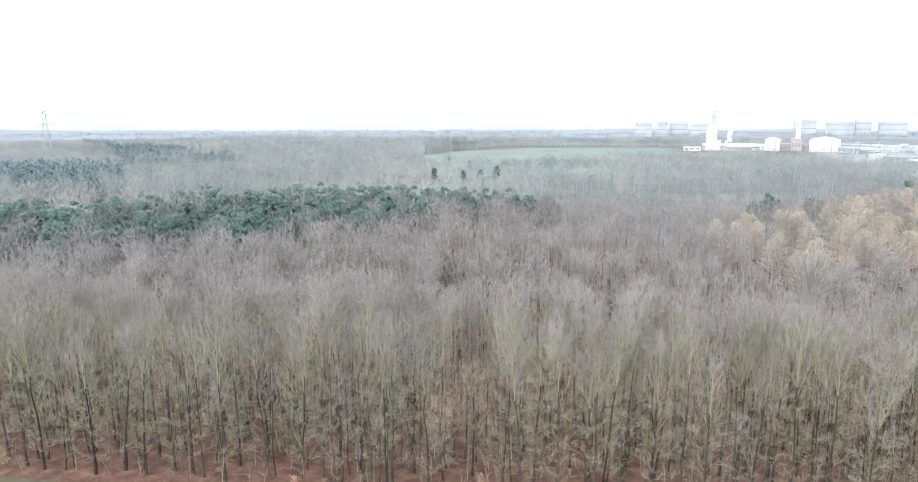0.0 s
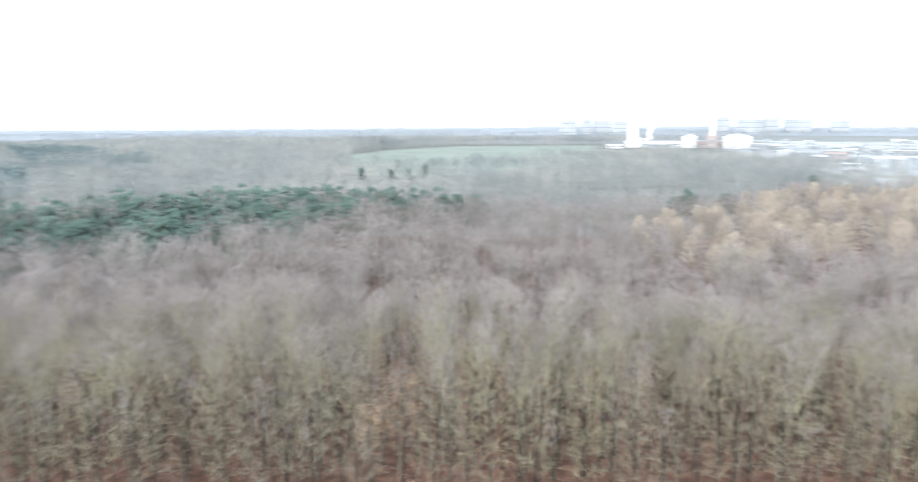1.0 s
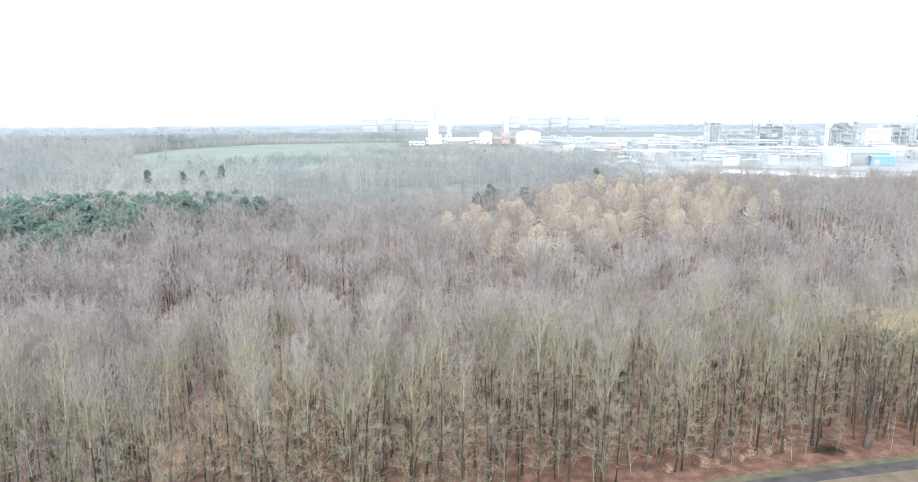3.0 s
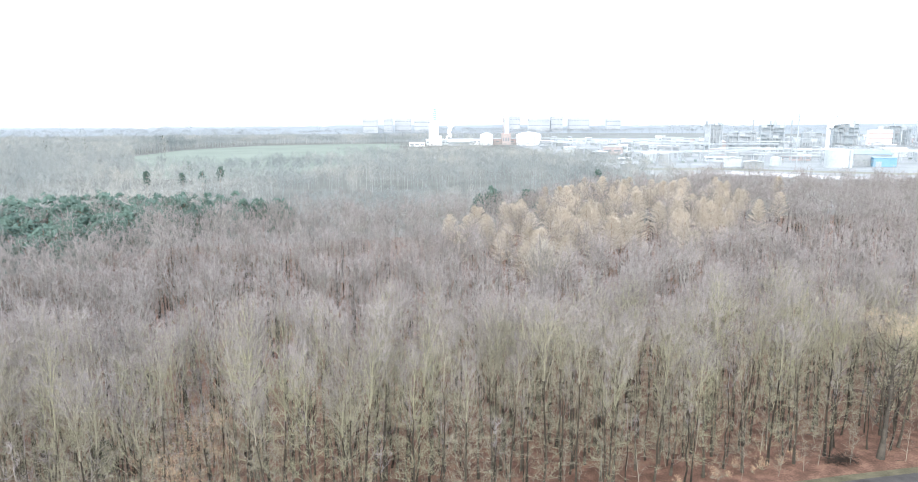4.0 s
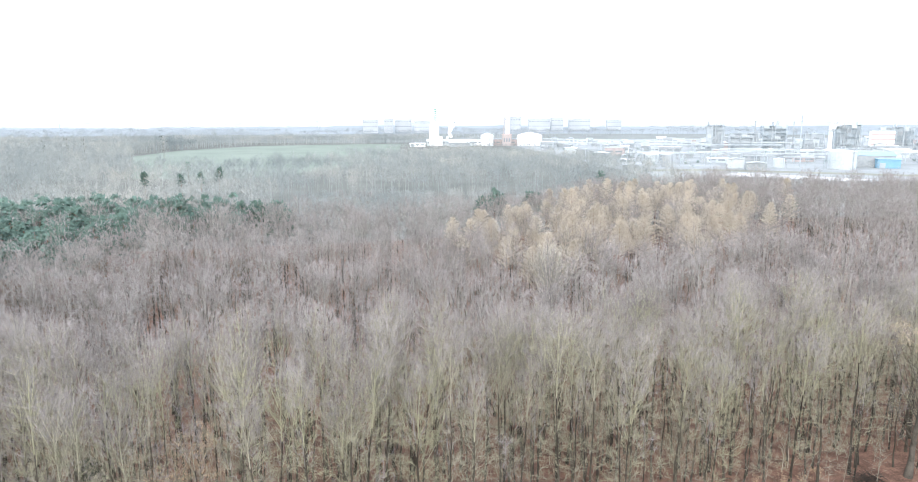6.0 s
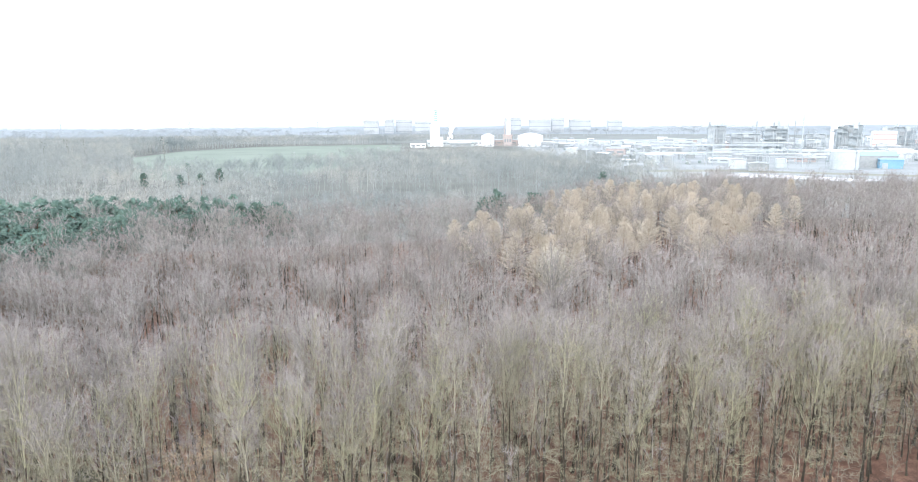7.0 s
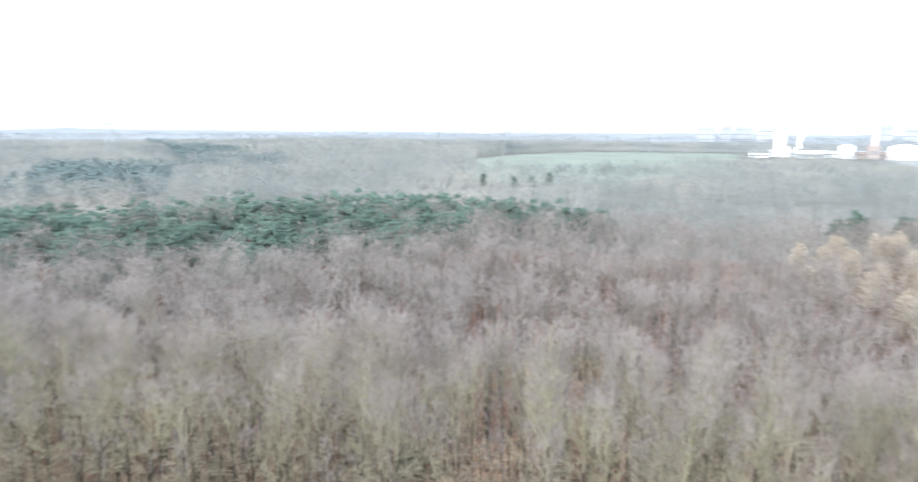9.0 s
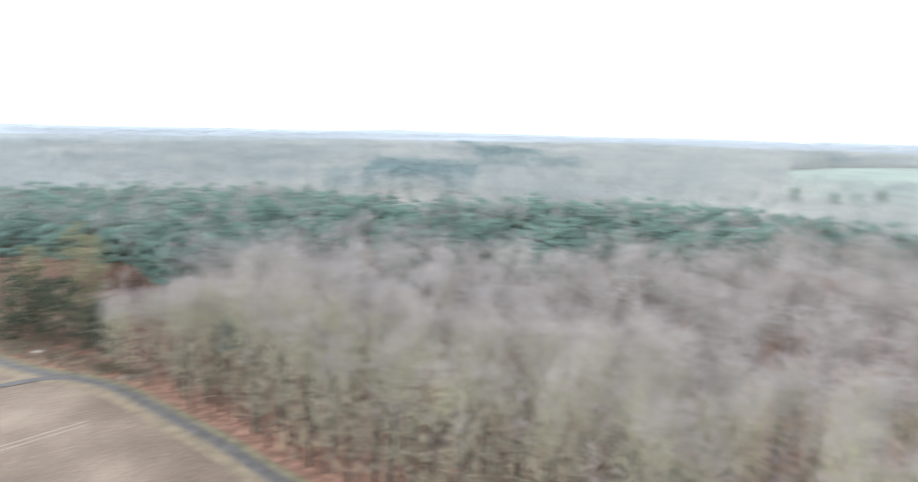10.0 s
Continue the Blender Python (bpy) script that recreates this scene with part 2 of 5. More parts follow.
def stand_far_y(x):
    line = PINE_FRONT if x < -36 else STAND_FAR
    for (x0, y0), (x1, y1) in zip(line, line[1:]):
        if x0 <= x <= x1:
            return y0 + (y1 - y0) * (x - x0) / (x1 - x0)
    return 58 if x < 0 else 240


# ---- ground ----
ground = sheet("ground", [(-3200, -3200), (3200, -3200), (3200, 3200), (-3200, 3200)], -0.06, FARGROUND, "flat winter land of fallow and woodland soil, greyed for haze", "ground")
field = sheet("field", [(-150, 13), (-160, -200), (260, -200), (260, 90)] + [(x, y - 1) for x, y in reversed(ROAD)], -0.03, EARTH, "pale brown fallow field beside the path", "field")
forest_floor = sheet("forest_floor", [(x, y + 1) for x, y in ROAD] + [(330, 92), (330, 270), (140, 262), (40, 235), (-40, 215), (-180, 190), (-280, 110), (-280, 20)],
                     -0.02, LITTER, "forest floor covered in reddish brown fallen leaves", "forest floor")
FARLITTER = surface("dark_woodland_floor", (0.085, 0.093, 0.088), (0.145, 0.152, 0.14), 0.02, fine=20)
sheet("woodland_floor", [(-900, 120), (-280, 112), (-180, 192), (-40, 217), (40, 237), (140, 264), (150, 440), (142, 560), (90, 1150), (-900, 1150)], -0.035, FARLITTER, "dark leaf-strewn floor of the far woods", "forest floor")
meadow = sheet("meadow", MEADOW_EDGE, 0.0, MEADOW, "pale green crop field beyond the woods", "meadow")
road = ribbon("road", ROAD, 0.9, -0.9, 0.03, ASPHALT, "narrow worn asphalt path along the forest edge", "road", crown=0.04)
verge_far = ribbon("verge_north", ROAD, 2.0, 0.85, 0.015, GRASS, "strip of winter grass between path and trees", "verge")
verge_near = ribbon("verge_south", ROAD, -0.85, -2.8, 0.015, STRAW, "strip of bleached grass between path and field", "verge")

BRANCH_ROAD = smooth_line([(-113.5, 29.3), (-115.6, 26), (-116.3, 21), (-115.5, 12), (-112, 0), (-106, -30)])
ribbon("road_branch", BRANCH_ROAD, 0.9, -0.9, 0.026, ASPHALT, "narrow asphalt path that leaves at the junction", "road", crown=0.04)
ribbon("verge_branch", BRANCH_ROAD, -0.85, -2.2, 0.01, STRAW, "strip of bleached grass beside the branching path", "verge")
RUT = surface("pale_wheel_rut", (0.16, 0.132, 0.105), (0.25, 0.21, 0.17), 0.4, fine=12)
for k in range(2):
    ribbon("wheel_rut_%d" % (k + 1), [(-90.5 - 1.2 * k, 5), (-93.2 - 1.2 * k, 17.7), (-94.8 - 1.2 * k, 27.3)], 0.16, -0.16, -0.005, RUT, "pale wheel rut across the fallow field", "track")

# ---- trees ----
rnd = random.Random(7)


def wander(rng, h, n, amount):
    x = y = 0.0
    pts = []
    for i in range(n):
        pts.append(Vector((x, y, h * i / (n - 1))))
        x += rng.uniform(-amount, amount)
        y += rng.uniform(-amount, amount)
    return pts


def along(pts, t):
    t = min(max(t, 0), 0.9999) * (len(pts) - 1)
    i = int(t)
    return pts[i].lerp(pts[i + 1], t - i)


def unit(az, el):
    return Vector((math.cos(az) * math.cos(el), math.sin(az) * math.cos(el), math.sin(el)))


def bare_tree(rng, h, boughs, stout, fine_twigs, low_boughs, width, thick=0.16, fine=0.014, sides=7, lean=0.0, up=0.45, deep=0.36):
    """A bare forest tree with steep boughs that end on a dome: three soups, for the trunk, the branchwork and the fine twigs."""
    trunk, bough, twig = Soup(), Soup(), Soup()
    spine = [p + Vector((lean * (p.z / h) ** 1.4, 0, 0)) for p in wander(rng, h * 0.95, 8, 0.2)]
    radii = [thick * 1.4] + [thick * (1 - 0.9 * i / 7) for i in range(1, 8)]
    trunk.rod(spine[:6], radii[:6], sides)
    bough.rod(spine[5:], radii[5:], max(4, sides - 2))
    deep = h * deep * rng.uniform(0.85, 1.1)
    centre = h - deep
    for i in range(boughs):
        s = -0.75 + 1.7 * ((i + rng.random()) / boughs) ** 0.8
        a = i * 2.399 + rng.uniform(-0.5, 0.5)
        ring = math.sqrt(max(0.08, 1 - min(1, abs(s)) ** 2)) * width * rng.uniform(0.3, 1.12)
        axis = along(spine, min(0.98, (centre + s * deep) / (h * 0.95)))
        tip = axis + Vector((math.cos(a) * ring, math.sin(a) * ring, rng.uniform(-0.5, 0.7)))
        start = along(spine, max(0.2, (tip.z - ring * rng.uniform(0.8, 1.9) - 0.5) / (h * 0.95)))
        knee = start.lerp(tip, 0.5) + Vector((math.cos(a), math.sin(a), -0.4)) * ring * 0.16
        r = thick * rng.uniform(0.12, 0.22) * (1.0 - 0.35 * max(0, s))
        bough.rod([start, knee, tip], [r, r * 0.6, r * 0.2], 4 if sides > 5 else 3)
        way = (tip - axis + Vector((0, 0, 1.2))).normalized()
        for k in range(stout + fine_twigs):
            u = 0.25 + 0.8 * rng.random()
            at = start.lerp(knee, u * 2) if u < 0.5 else knee.lerp(tip, u * 2 - 1)
            d = (unit(rng.uniform(0, 6.283), rng.uniform(-0.7, 0.9)) * 0.95 + way * 0.42 + Vector((0, 0, up))).normalized()
            if k < stout:
                bough.spike(at, d * rng.uniform(0.7, 1.6), fine * rng.uniform(1.2, 2.0))
            else:
                twig.sliver(at, d * rng.uniform(0.4, 1.1), fine * rng.uniform(0.8, 1.6), rng)
    for i in range(low_boughs):
        z = 0.17 + 0.42 * (i + rng.random()) / low_boughs
        a = i * 2.399 + rng.uniform(-0.6, 0.6)
        start, reach = along(spine, z), rng.uniform(0.8, 2.9)
        d1 = unit(a, radians(rng.uniform(5, 55)))
        knee = start + d1 * reach * 0.55
        tip = knee + unit(a + rng.uniform(-0.5, 0.5), radians(rng.uniform(-35, 25))) * reach * 0.55
        bough.rod([start, knee, tip], [0.016, 0.011, 0.004], 3)
        for k in range(stout // 3 + fine_twigs // 2):
            u = 0.15 + 0.85 * rng.random()
            at = start.lerp(knee, u * 2) if u < 0.5 else knee.lerp(tip, u * 2 - 1)
            d = (unit(rng.uniform(0, 6.283), rng.uniform(-0.9, 0.9)) + d1 * 0.6).normalized()
            if k < stout // 3:
                bough.spike(at, d * rng.uniform(0.6, 1.3), fine * rng.uniform(0.9, 1.5))
            else:
                bough.sliver(at, d * rng.uniform(0.5, 1.2), fine * rng.uniform(0.7, 1.2), rng)
    return trunk, bough, twig


def beech(rng, h, limbs, sprays, twigs, low, width, thick, fine, sides=7, deep=3.0):
    """A bare forest beech: steep limbs that fan out of the stem and end on a dome, each with sprays of hair-fine twigs. Three soups: trunk, branchwork, crown."""
    trunk, bough, twig = Soup(), Soup(), Soup()
    spine = wander(rng, h * 0.97, 9, 0.17)
    radii = [thick * 1.45] + [thick * (1 - 0.9 * i / 8) for i in range(1, 9)]
    # Lower stem in the dark bark, upper stem in the paler branch bark.
    trunk.rod(spine[:6], radii[:6], sides)
    bough.rod(spine[5:], radii[5:], max(3, sides - 2))

    def spray(at, d, length, count, into, spread):
        bough.spike(at, d * length, fine * 1.9)
        for j in range(count):
            e = (d * 0.75 + unit(rng.uniform(0, 6.283), rng.uniform(-0.4, 1.2)) * spread + Vector((0, 0, 0.3))).normalized()
            into.sliver(at + d * length * rng.uniform(0.15, 1.0), e * rng.uniform(0.35, 1.0), fine * rng.uniform(0.55, 1.1), rng)

    for i in range(limbs):
        ring = width * (0.1 + 0.95 * math.sqrt((i + rng.random()) / limbs)) * rng.uniform(0.75, 1.12)
        a = i * 2.399 + rng.uniform(-0.4, 0.4)
        out = Vector((math.cos(a), math.sin(a), 0))
        top = h - deep * (ring / width) ** 2 * rng.uniform(0.6, 1.3) - rng.uniform(0, 0.7)
        tip = along(spine, top / (h * 0.97)) + out * ring
        tip.z = top
        start = along(spine, max(0.3, (top - ring * rng.uniform(1.1, 2.2) - rng.uniform(0.8, 2.6)) / (h * 0.97)))
        knee = start.lerp(tip, 0.5) + (out - Vector((0, 0, 0.5))) * ring * rng.uniform(0.05, 0.22)
        r = thick * rng.uniform(0.1, 0.2)
        bough.rod([start, knee, tip], [r, r * 0.62, r * 0.2], 4 if sides > 5 else 3)
        for k in range(sprays):
            u = 0.25 + 0.78 * (k + rng.random()) / sprays
            at = start.lerp(knee, u * 2) if u < 0.5 else knee.lerp(tip, u * 2 - 1)
            d = unit(a + rng.uniform(-1.9, 1.9), radians(rng.uniform(10, 82)))
            spray(at, d, rng.uniform(0.7, 1.7) * (1.25 - 0.45 * u), twigs, twig if at.z > h - deep * 1.25 else bough, 0.75)
    for i in range(low):
        a = i * 2.399 + rng.uniform(-0.6, 0.6)
        start, reach = along(spine, (0.07 if low > 15 else 0.14) + 0.52 * (i + rng.random()) / low), rng.uniform(1.2, 3.4)
        d1 = unit(a, radians(rng.uniform(25, 65)))
        knee = start + d1 * reach * 0.5
        tip = knee + unit(a + rng.uniform(-0.4, 0.4), radians(rng.uniform(-15, 50))) * reach * 0.6
        bough.rod([start, knee, tip], [thick * 0.15, thick * 0.1, 0.004], 3)
        for k in range(sprays):
            u = 0.25 + 0.75 * rng.random()
            at = start.lerp(knee, u * 2) if u < 0.5 else knee.lerp(tip, u * 2 - 1)
            spray(at, unit(a + rng.uniform(-1.7, 1.7), radians(rng.uniform(-15, 70))), rng.uniform(0.5, 1.4), twigs, bough, 0.8)
    return trunk, bough, twig


def leaves(soup, rng, centre, spread, count, size):
    """A loose cloud of small leaves in the space round a branch."""
    for k in range(count):
        o = unit(rng.uniform(0, 6.283), rng.uniform(-1.2, 1.4)) * rng.random() ** 0.5
        p = Vector(centre) + Vector((o.x * spread[0], o.y * spread[0], o.z * spread[1]))
        d = unit(rng.uniform(0, 6.283), rng.uniform(-0.9, 0.6)) * size * rng.uniform(0.7, 1.3)
        soup.blade(p, d, d.cross(unit(rng.uniform(0, 6.283), rng.uniform(-1, 1))).normalized() * size * 0.4)


def pine_tree(rng, h, tufts, size=1.0, spokes=8):
    """A pine: a bare lower trunk and spreading boughs that carry plates of ragged needle tufts under a rounded top."""
    trunk, needles = Soup(), Soup()
    spine = wander(rng, h * 0.95, 6, 0.25)
    trunk.rod(spine, [0.19, 0.17, 0.15, 0.12, 0.09, 0.05], 6)
    boughs = max(6, tufts // 5)
    for i in range(boughs):
        s = (i + rng.random()) / boughs
        p0 = along(spine, 0.55 + 0.43 * s)
        a = i * 2.399 + rng.uniform(-0.5, 0.5)
        reach = (0.35 + 2.6 * math.sqrt(1 - s ** 1.8)) * rng.uniform(0.7, 1.12) * size
        tip = p0 + unit(a, radians(rng.uniform(5, 35))) * reach
        trunk.rod([p0, p0.lerp(tip, 0.5) - Vector((0, 0, 0.15)), tip], [0.06, 0.045, 0.02], 3)
        for k in range(5):
            u = 1.05 - 0.8 * (k / 5) ** 1.3
            side = Vector((-math.sin(a), math.cos(a), 0)) * rng.uniform(-0.8, 0.8) * size * (0.3 + 0.7 * u)
            c = p0.lerp(tip, u) + side + Vector((0, 0, rng.uniform(-0.35, 0.55)))
            rad = rng.uniform(0.32, 0.6) * size
            tilt = Vector((math.cos(a), math.sin(a), 0)) * rng.uniform(-1.0, -0.1)
            needles.pad(c, rad, rad * rng.uniform(0.6, 1.0), tilt, rng, spokes)
            needles.pad(c + Vector((rng.uniform(-0.3, 0.3), rng.uniform(-0.3, 0.3), 0.25)) * size, rad * 0.6, rad * 0.7, tilt, rng, spokes - 2)
            for j in range(5):
                d = unit(rng.uniform(0, 6.283), rng.uniform(0.0, 1.4)) * rng.uniform(0.3, 0.6) * size
                needles.spike(c + d * 0.6, d, 0.055 * size)
    return trunk, needles


def larch_tree(rng, h, whorls, twigs):
    """A leafless larch: a straight trunk and a broad cone of fine straw-coloured twigs on upswept boughs."""
    trunk, twig = Soup(), Soup()
    spine = wander(rng, h, 6, 0.06)
    trunk.rod(spine, [0.18, 0.15, 0.12, 0.09, 0.05, 0.015], 6)
    for i in range(whorls):
        s = (i + rng.random()) / whorls
        p = along(spine, 0.64 + 0.355 * s)
        a = i * 2.399
        reach = (0.1 + 3.1 * (1 - s) ** 0.6) * rng.uniform(0.75, 1.08)
        d = unit(a, radians(rng.uniform(5, 38)))
        twig.spike(p, d * reach, 0.028)
        for k in range(twigs):
            u = rng.random() ** 0.55
            e = (d * 0.5 + unit(rng.uniform(0, 6.283), rng.uniform(0.2, 1.45))).normalized()
            twig.sliver(p + d * reach * u, e * rng.uniform(0.3, 0.8), 0.017, rng)
    return trunk, twig


def tree_thing(name, parts, label, category, group=""):
    """An Empty at the foot of the tree that holds its parts."""
    ob = tagged(new(name), label, category, group)
    for pname, me, plabel in parts:
        o = new(pname, me)
        o.parent = ob
        tagged(o, plabel)
    return ob


def discard(things):
    for k in things:
        for o in list(k.children):
            bpy.data.objects.remove(o)
        bpy.data.objects.remove(k)


def grid(x0, x1, y0, y1, step, rng, jitter=0.42):
    for i in range(int((x1 - x0) / step)):
        for j in range(int((y1 - y0) / step)):
            yield x0 + (i + 0.5 * (j % 2)) * step + rng.uniform(-jitter, jitter) * step, y0 + j * step + rng.uniform(-jitter, jitter) * step


# the front rows of the stand, tree by tree
FRONT = [(-70.2, 44.6), (-70.5, 46.2), (-58.9, 47.8), (-57.0, 48.6), (-53.5, 49.4), (-51.4, 50.0), (-39.1, 53.2), (-37.4, 54.4), (-35.7, 55.2), (-34.2, 57.1),
         (-25.2, 63.2), (-19.9, 64.0), (-15.2, 61.4), (-9.7, 64.4), (-6.1, 69.9), (-0.3, 75.0), (8.8, 71.2), (13.8, 73.6), (18.4, 76.7), (-49.3, 60.7), (-72.6, 50.8),
         (17.2, 65.9), (26.8, 68.0), (28.5, 68.9), (33.2, 69.7), (36.8, 71.2), (44.4, 72.9), (22.8, 68.1), (59.0, 76.1), (-41.0, 68.4), (-27.0, 68.6), (-21.8, 69.0)]
OAK = (50.5, 72.0)
stand, edge_row = [], []


def free(x, y, gap):
    if y < road_y(x) + 3.2 or inside(x, y, PINES) or x > 0.82 * y + 10 or math.hypot(x - OAK[0], y - OAK[1]) < 4.5:
        return False
    if x < -117 and y < 46 or math.hypot(x - 17.2, y - 109) < 2.6 or math.hypot(x + 21.5, y - 58.5) < 3.4:
        return False
    return not any(math.hypot(x - a, y - b) < gap for a, b in FRONT)


for x, y in grid(-132, 80, 20, 112, 3.25, rnd):
    if free(x, y, 1.9) and y < road_y(x) + 26:
        edge_row.append((x, y))
for x, y in grid(-145, 320, 20, 272, 4.25, rnd):
    if not free(x, y, 2.6) or y > stand_far_y(x) or (inside(x, y, LARCHES) and rnd.random() < 0.4) or (-132 < x < 80 and y < road_y(x) + 26):
        continue
    if x < -128 and y > road_y(x) + 24 or math.hypot(x + 1, y - 5) > 340:
        continue
    stand.append((x, y))
edge_row.sort(key=lambda p: p[1] - road_y(p[0]))
NEAR = FRONT + edge_row[:290]
chosen = set(NEAR)
REST = [p for p in edge_row + stand if p not in chosen]

near_kinds = []
for i in range(10):
    rng = random.Random(100 + i)
    t, b, w = beech(rng, rng.uniform(17.5, 20.5), 24, 6, 13, 19 if i < 5 else 8, rng.uniform(1.6, 2.5), rng.uniform(0.08, 0.14), 0.0095, deep=rng.uniform(2.4, 4.2))
    near_kinds.append(tree_thing("beech_tree", [("trunk", t.mesh("trunk", BARK), "dark brown trunk"), ("branchwork", b.mesh("branchwork", BRANCH), "pale grey-green branches"),
                      ("crown", w.mesh("crown", TWIG), "fine reddish grey twigs")], "bare grey-green beech with fine leafless twigs in leaf litter", "tree", "trees of the beech stand"))
for i, (x, y) in enumerate(NEAR):
    k = near_kinds[rnd.randrange(3, 10) if y - road_y(x) > 9 else rnd.randrange(0, 6)]
    m = pose(x, y, -0.03, rnd.uniform(-3, 3), rnd.uniform(-3, 3), rnd.uniform(0, 360))
    low = 1 - 0.34 * min(1, max(0, (-90 - x) / 20)) * min(1, max(0, (56 - y) / 12))
    copy_thing(k, m).scale = (rnd.uniform(0.85, 1.2),) * 2 + (low * rnd.uniform(0.82, 1.1),)
discard(near_kinds)

mid_t, mid_b, mid_w, back_b, back_w = [], [], [], [], []
for i in range(10):
    rng = random.Random(200 + i)
    t, b, w = beech(rng, rng.uniform(18.5, 21), 18, 5, 11, 2, rng.uniform(2.1, 2.9), 0.13, 0.0125, sides=4, deep=rng.uniform(2.4, 3.4))
    mid_t.append(t.arrays()), mid_b.append(b.arrays()), mid_w.append(w.arrays())
    t, b, w = beech(rng, rng.uniform(18.5, 21), 13, 4, 13, 0, rng.uniform(2.5, 3.3), 0.1, 0.017, sides=4, deep=rng.uniform(2.2, 3.2))
    back_b.append(b.arrays()), back_w.append(w.arrays())
middle = [p for p in REST if math.hypot(p[0] + 1, p[1] - 5) < 135]
back = [p for p in REST if math.hypot(p[0] + 1, p[1] - 5) >= 135 and rnd.random() < 0.85]
places = [(x, y, -0.02, rnd.uniform(0, 6.28), rnd.uniform(0.9, 1.25), rnd.uniform(0.83, 1.06)) for x, y in middle]
stuff("stand_trunks", mid_t, places, BARK, "dark brown trunks of the beech stand", "tree trunks")
stuff("stand_branches", mid_b, places, STANDBRANCH, "pale bare branches of the beech stand", "branches")
stuff("stand_crowns", mid_w, places, TWIG, "reddish grey leafless crowns of the beech stand", "tree crowns")
places = [(x, y, -0.02, rnd.uniform(0, 6.28), rnd.uniform(0.95, 1.3), rnd.uniform(0.83, 1.06)) for x, y in back]
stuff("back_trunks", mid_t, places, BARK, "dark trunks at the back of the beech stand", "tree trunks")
stuff("back_branches", back_b, places, STANDBRANCH, "pale branches at the back of the beech stand", "branches")
stuff("back_crowns", back_w, places, TWIG, "reddish grey crowns at the back of the beech stand", "tree crowns")

# single trees that stand out
rng = random.Random(31)
OAKBARK = surface("dark_oak_bark", (0.04, 0.036, 0.032), (0.125, 0.113, 0.095), 0.6, bump=0.03)
OAKLEAF = surface("golden_buff_oak_leaves", (0.37, 0.305, 0.215), (0.5, 0.42, 0.31), 0.5, island=0.12)
t, b, w = bare_tree(rng, 16.5, 44, 6, 26, 6, 4.8, 0.34, 0.0155, lean=1.6, up=0.3, deep=0.3)
tan = Soup()
for k in range(110):
    leaves(tan, rng, unit(rng.uniform(0, 6.283), 0) * rng.uniform(0.3, 4.6) + Vector((1.5, 0, rng.uniform(14.6, 16.9))), (0.8, 0.4), 34, 0.13)
oak = tree_thing("oak_tree", [("foliage", tan.mesh("foliage", OAKLEAF), "withered golden leaves"), ("trunk", t.mesh("trunk", OAKBARK), "thick dark leaning trunk"),
                 ("branchwork", b.mesh("branchwork", OAKBARK), ""), ("crown", w.mesh("crown", BRANCH), "grey twigs")],
                 "large dark-trunked oak with a golden buff top beside the path", "tree")
oak.matrix_world = pose(*OAK, -0.05, 0, 0, 20)
for (x, y, h, turn) in ((-21.8, 60.2, 13.5, 40), (-24.5, 58.2, 11.0, 200)):
    rng = random.Random(int(h * 10))
    t, b, w = bare_tree(rng, h, 26, 7, 14, 12, 2.6, 0.13, 0.014)
    lv = Soup()
    for k in range(72):
        leaves(lv, rng, unit(rng.uniform(0, 6.283), rng.uniform(-0.3, 0.5)) * rng.uniform(0.5, 2.9) + Vector((0, 0, h * rng.uniform(0.5, 0.95))), (0.8, 0.35), 28, 0.12)
    tan_tree = tree_thing("tan_beech_tree", [("trunk", t.mesh("trunk", BARK), ""), ("branchwork", b.mesh("branchwork", BRANCH), ""), ("crown", w.mesh("crown", TWIG), ""),
                          ("foliage", lv.mesh("foliage", DRYLEAF), "withered tan leaves")], "small beech that keeps its withered tan leaves", "tree")
    tan_tree.matrix_world = pose(x, y, 0, 0, 0, turn)
for (x, y, h, turn) in ((-83, 94, 20.5, 0), (-98, 88, 17.5, 70), (-76, 98, 17, 130)):
    rng = random.Random(int(h * 7))
    t, b, w = bare_tree(rng, h, 30, 5, 22, 0, 2.6, 0.17, 0.018, up=0.1)
    birch = tree_thing("birch_tree", [("trunk", t.mesh("trunk", PALEBARK), "white bark"), ("branchwork", b.mesh("branchwork", PALEBARK), ""), ("crown", w.mesh("crown", TWIG), "")],
                       "bare birch with a white trunk in front of the pines", "tree", "birches before the pines")
    birch.matrix_world = pose(x, y, 0, 0, 0, turn)
rng = random.Random(77)
t, b, w = bare_tree(rng, 19.0, 60, 6, 26, 0, 3.2, 0.24, 0.02, up=0.7, deep=0.3)
for k in range(44):
    a, r, low = rng.uniform(0, 6.283), rng.uniform(0.3, 4.2), rng.uniform(11.5, 14.5)
    foot = Vector((math.cos(a) * r * 0.35, math.sin(a) * r * 0.35, low))
    rise = (19.8 - 0.12 * r * r - low) * rng.uniform(0.75, 1.05)
    knee = foot + Vector((math.cos(a) * r * 0.5, math.sin(a) * r * 0.5, rise * 0.5))
    tip = foot + Vector((math.cos(a) * r * 0.75, math.sin(a) * r * 0.75, rise))
    b.rod([foot, knee, tip], [0.075, 0.055, 0.015], 4)
    for j in range(9):
        at = foot.lerp(tip, rng.uniform(0.3, 1.0))
        b.spike(at, unit(rng.uniform(0, 6.283), rng.uniform(0.5, 1.3)) * rng.uniform(0.6, 1.5), 0.028)
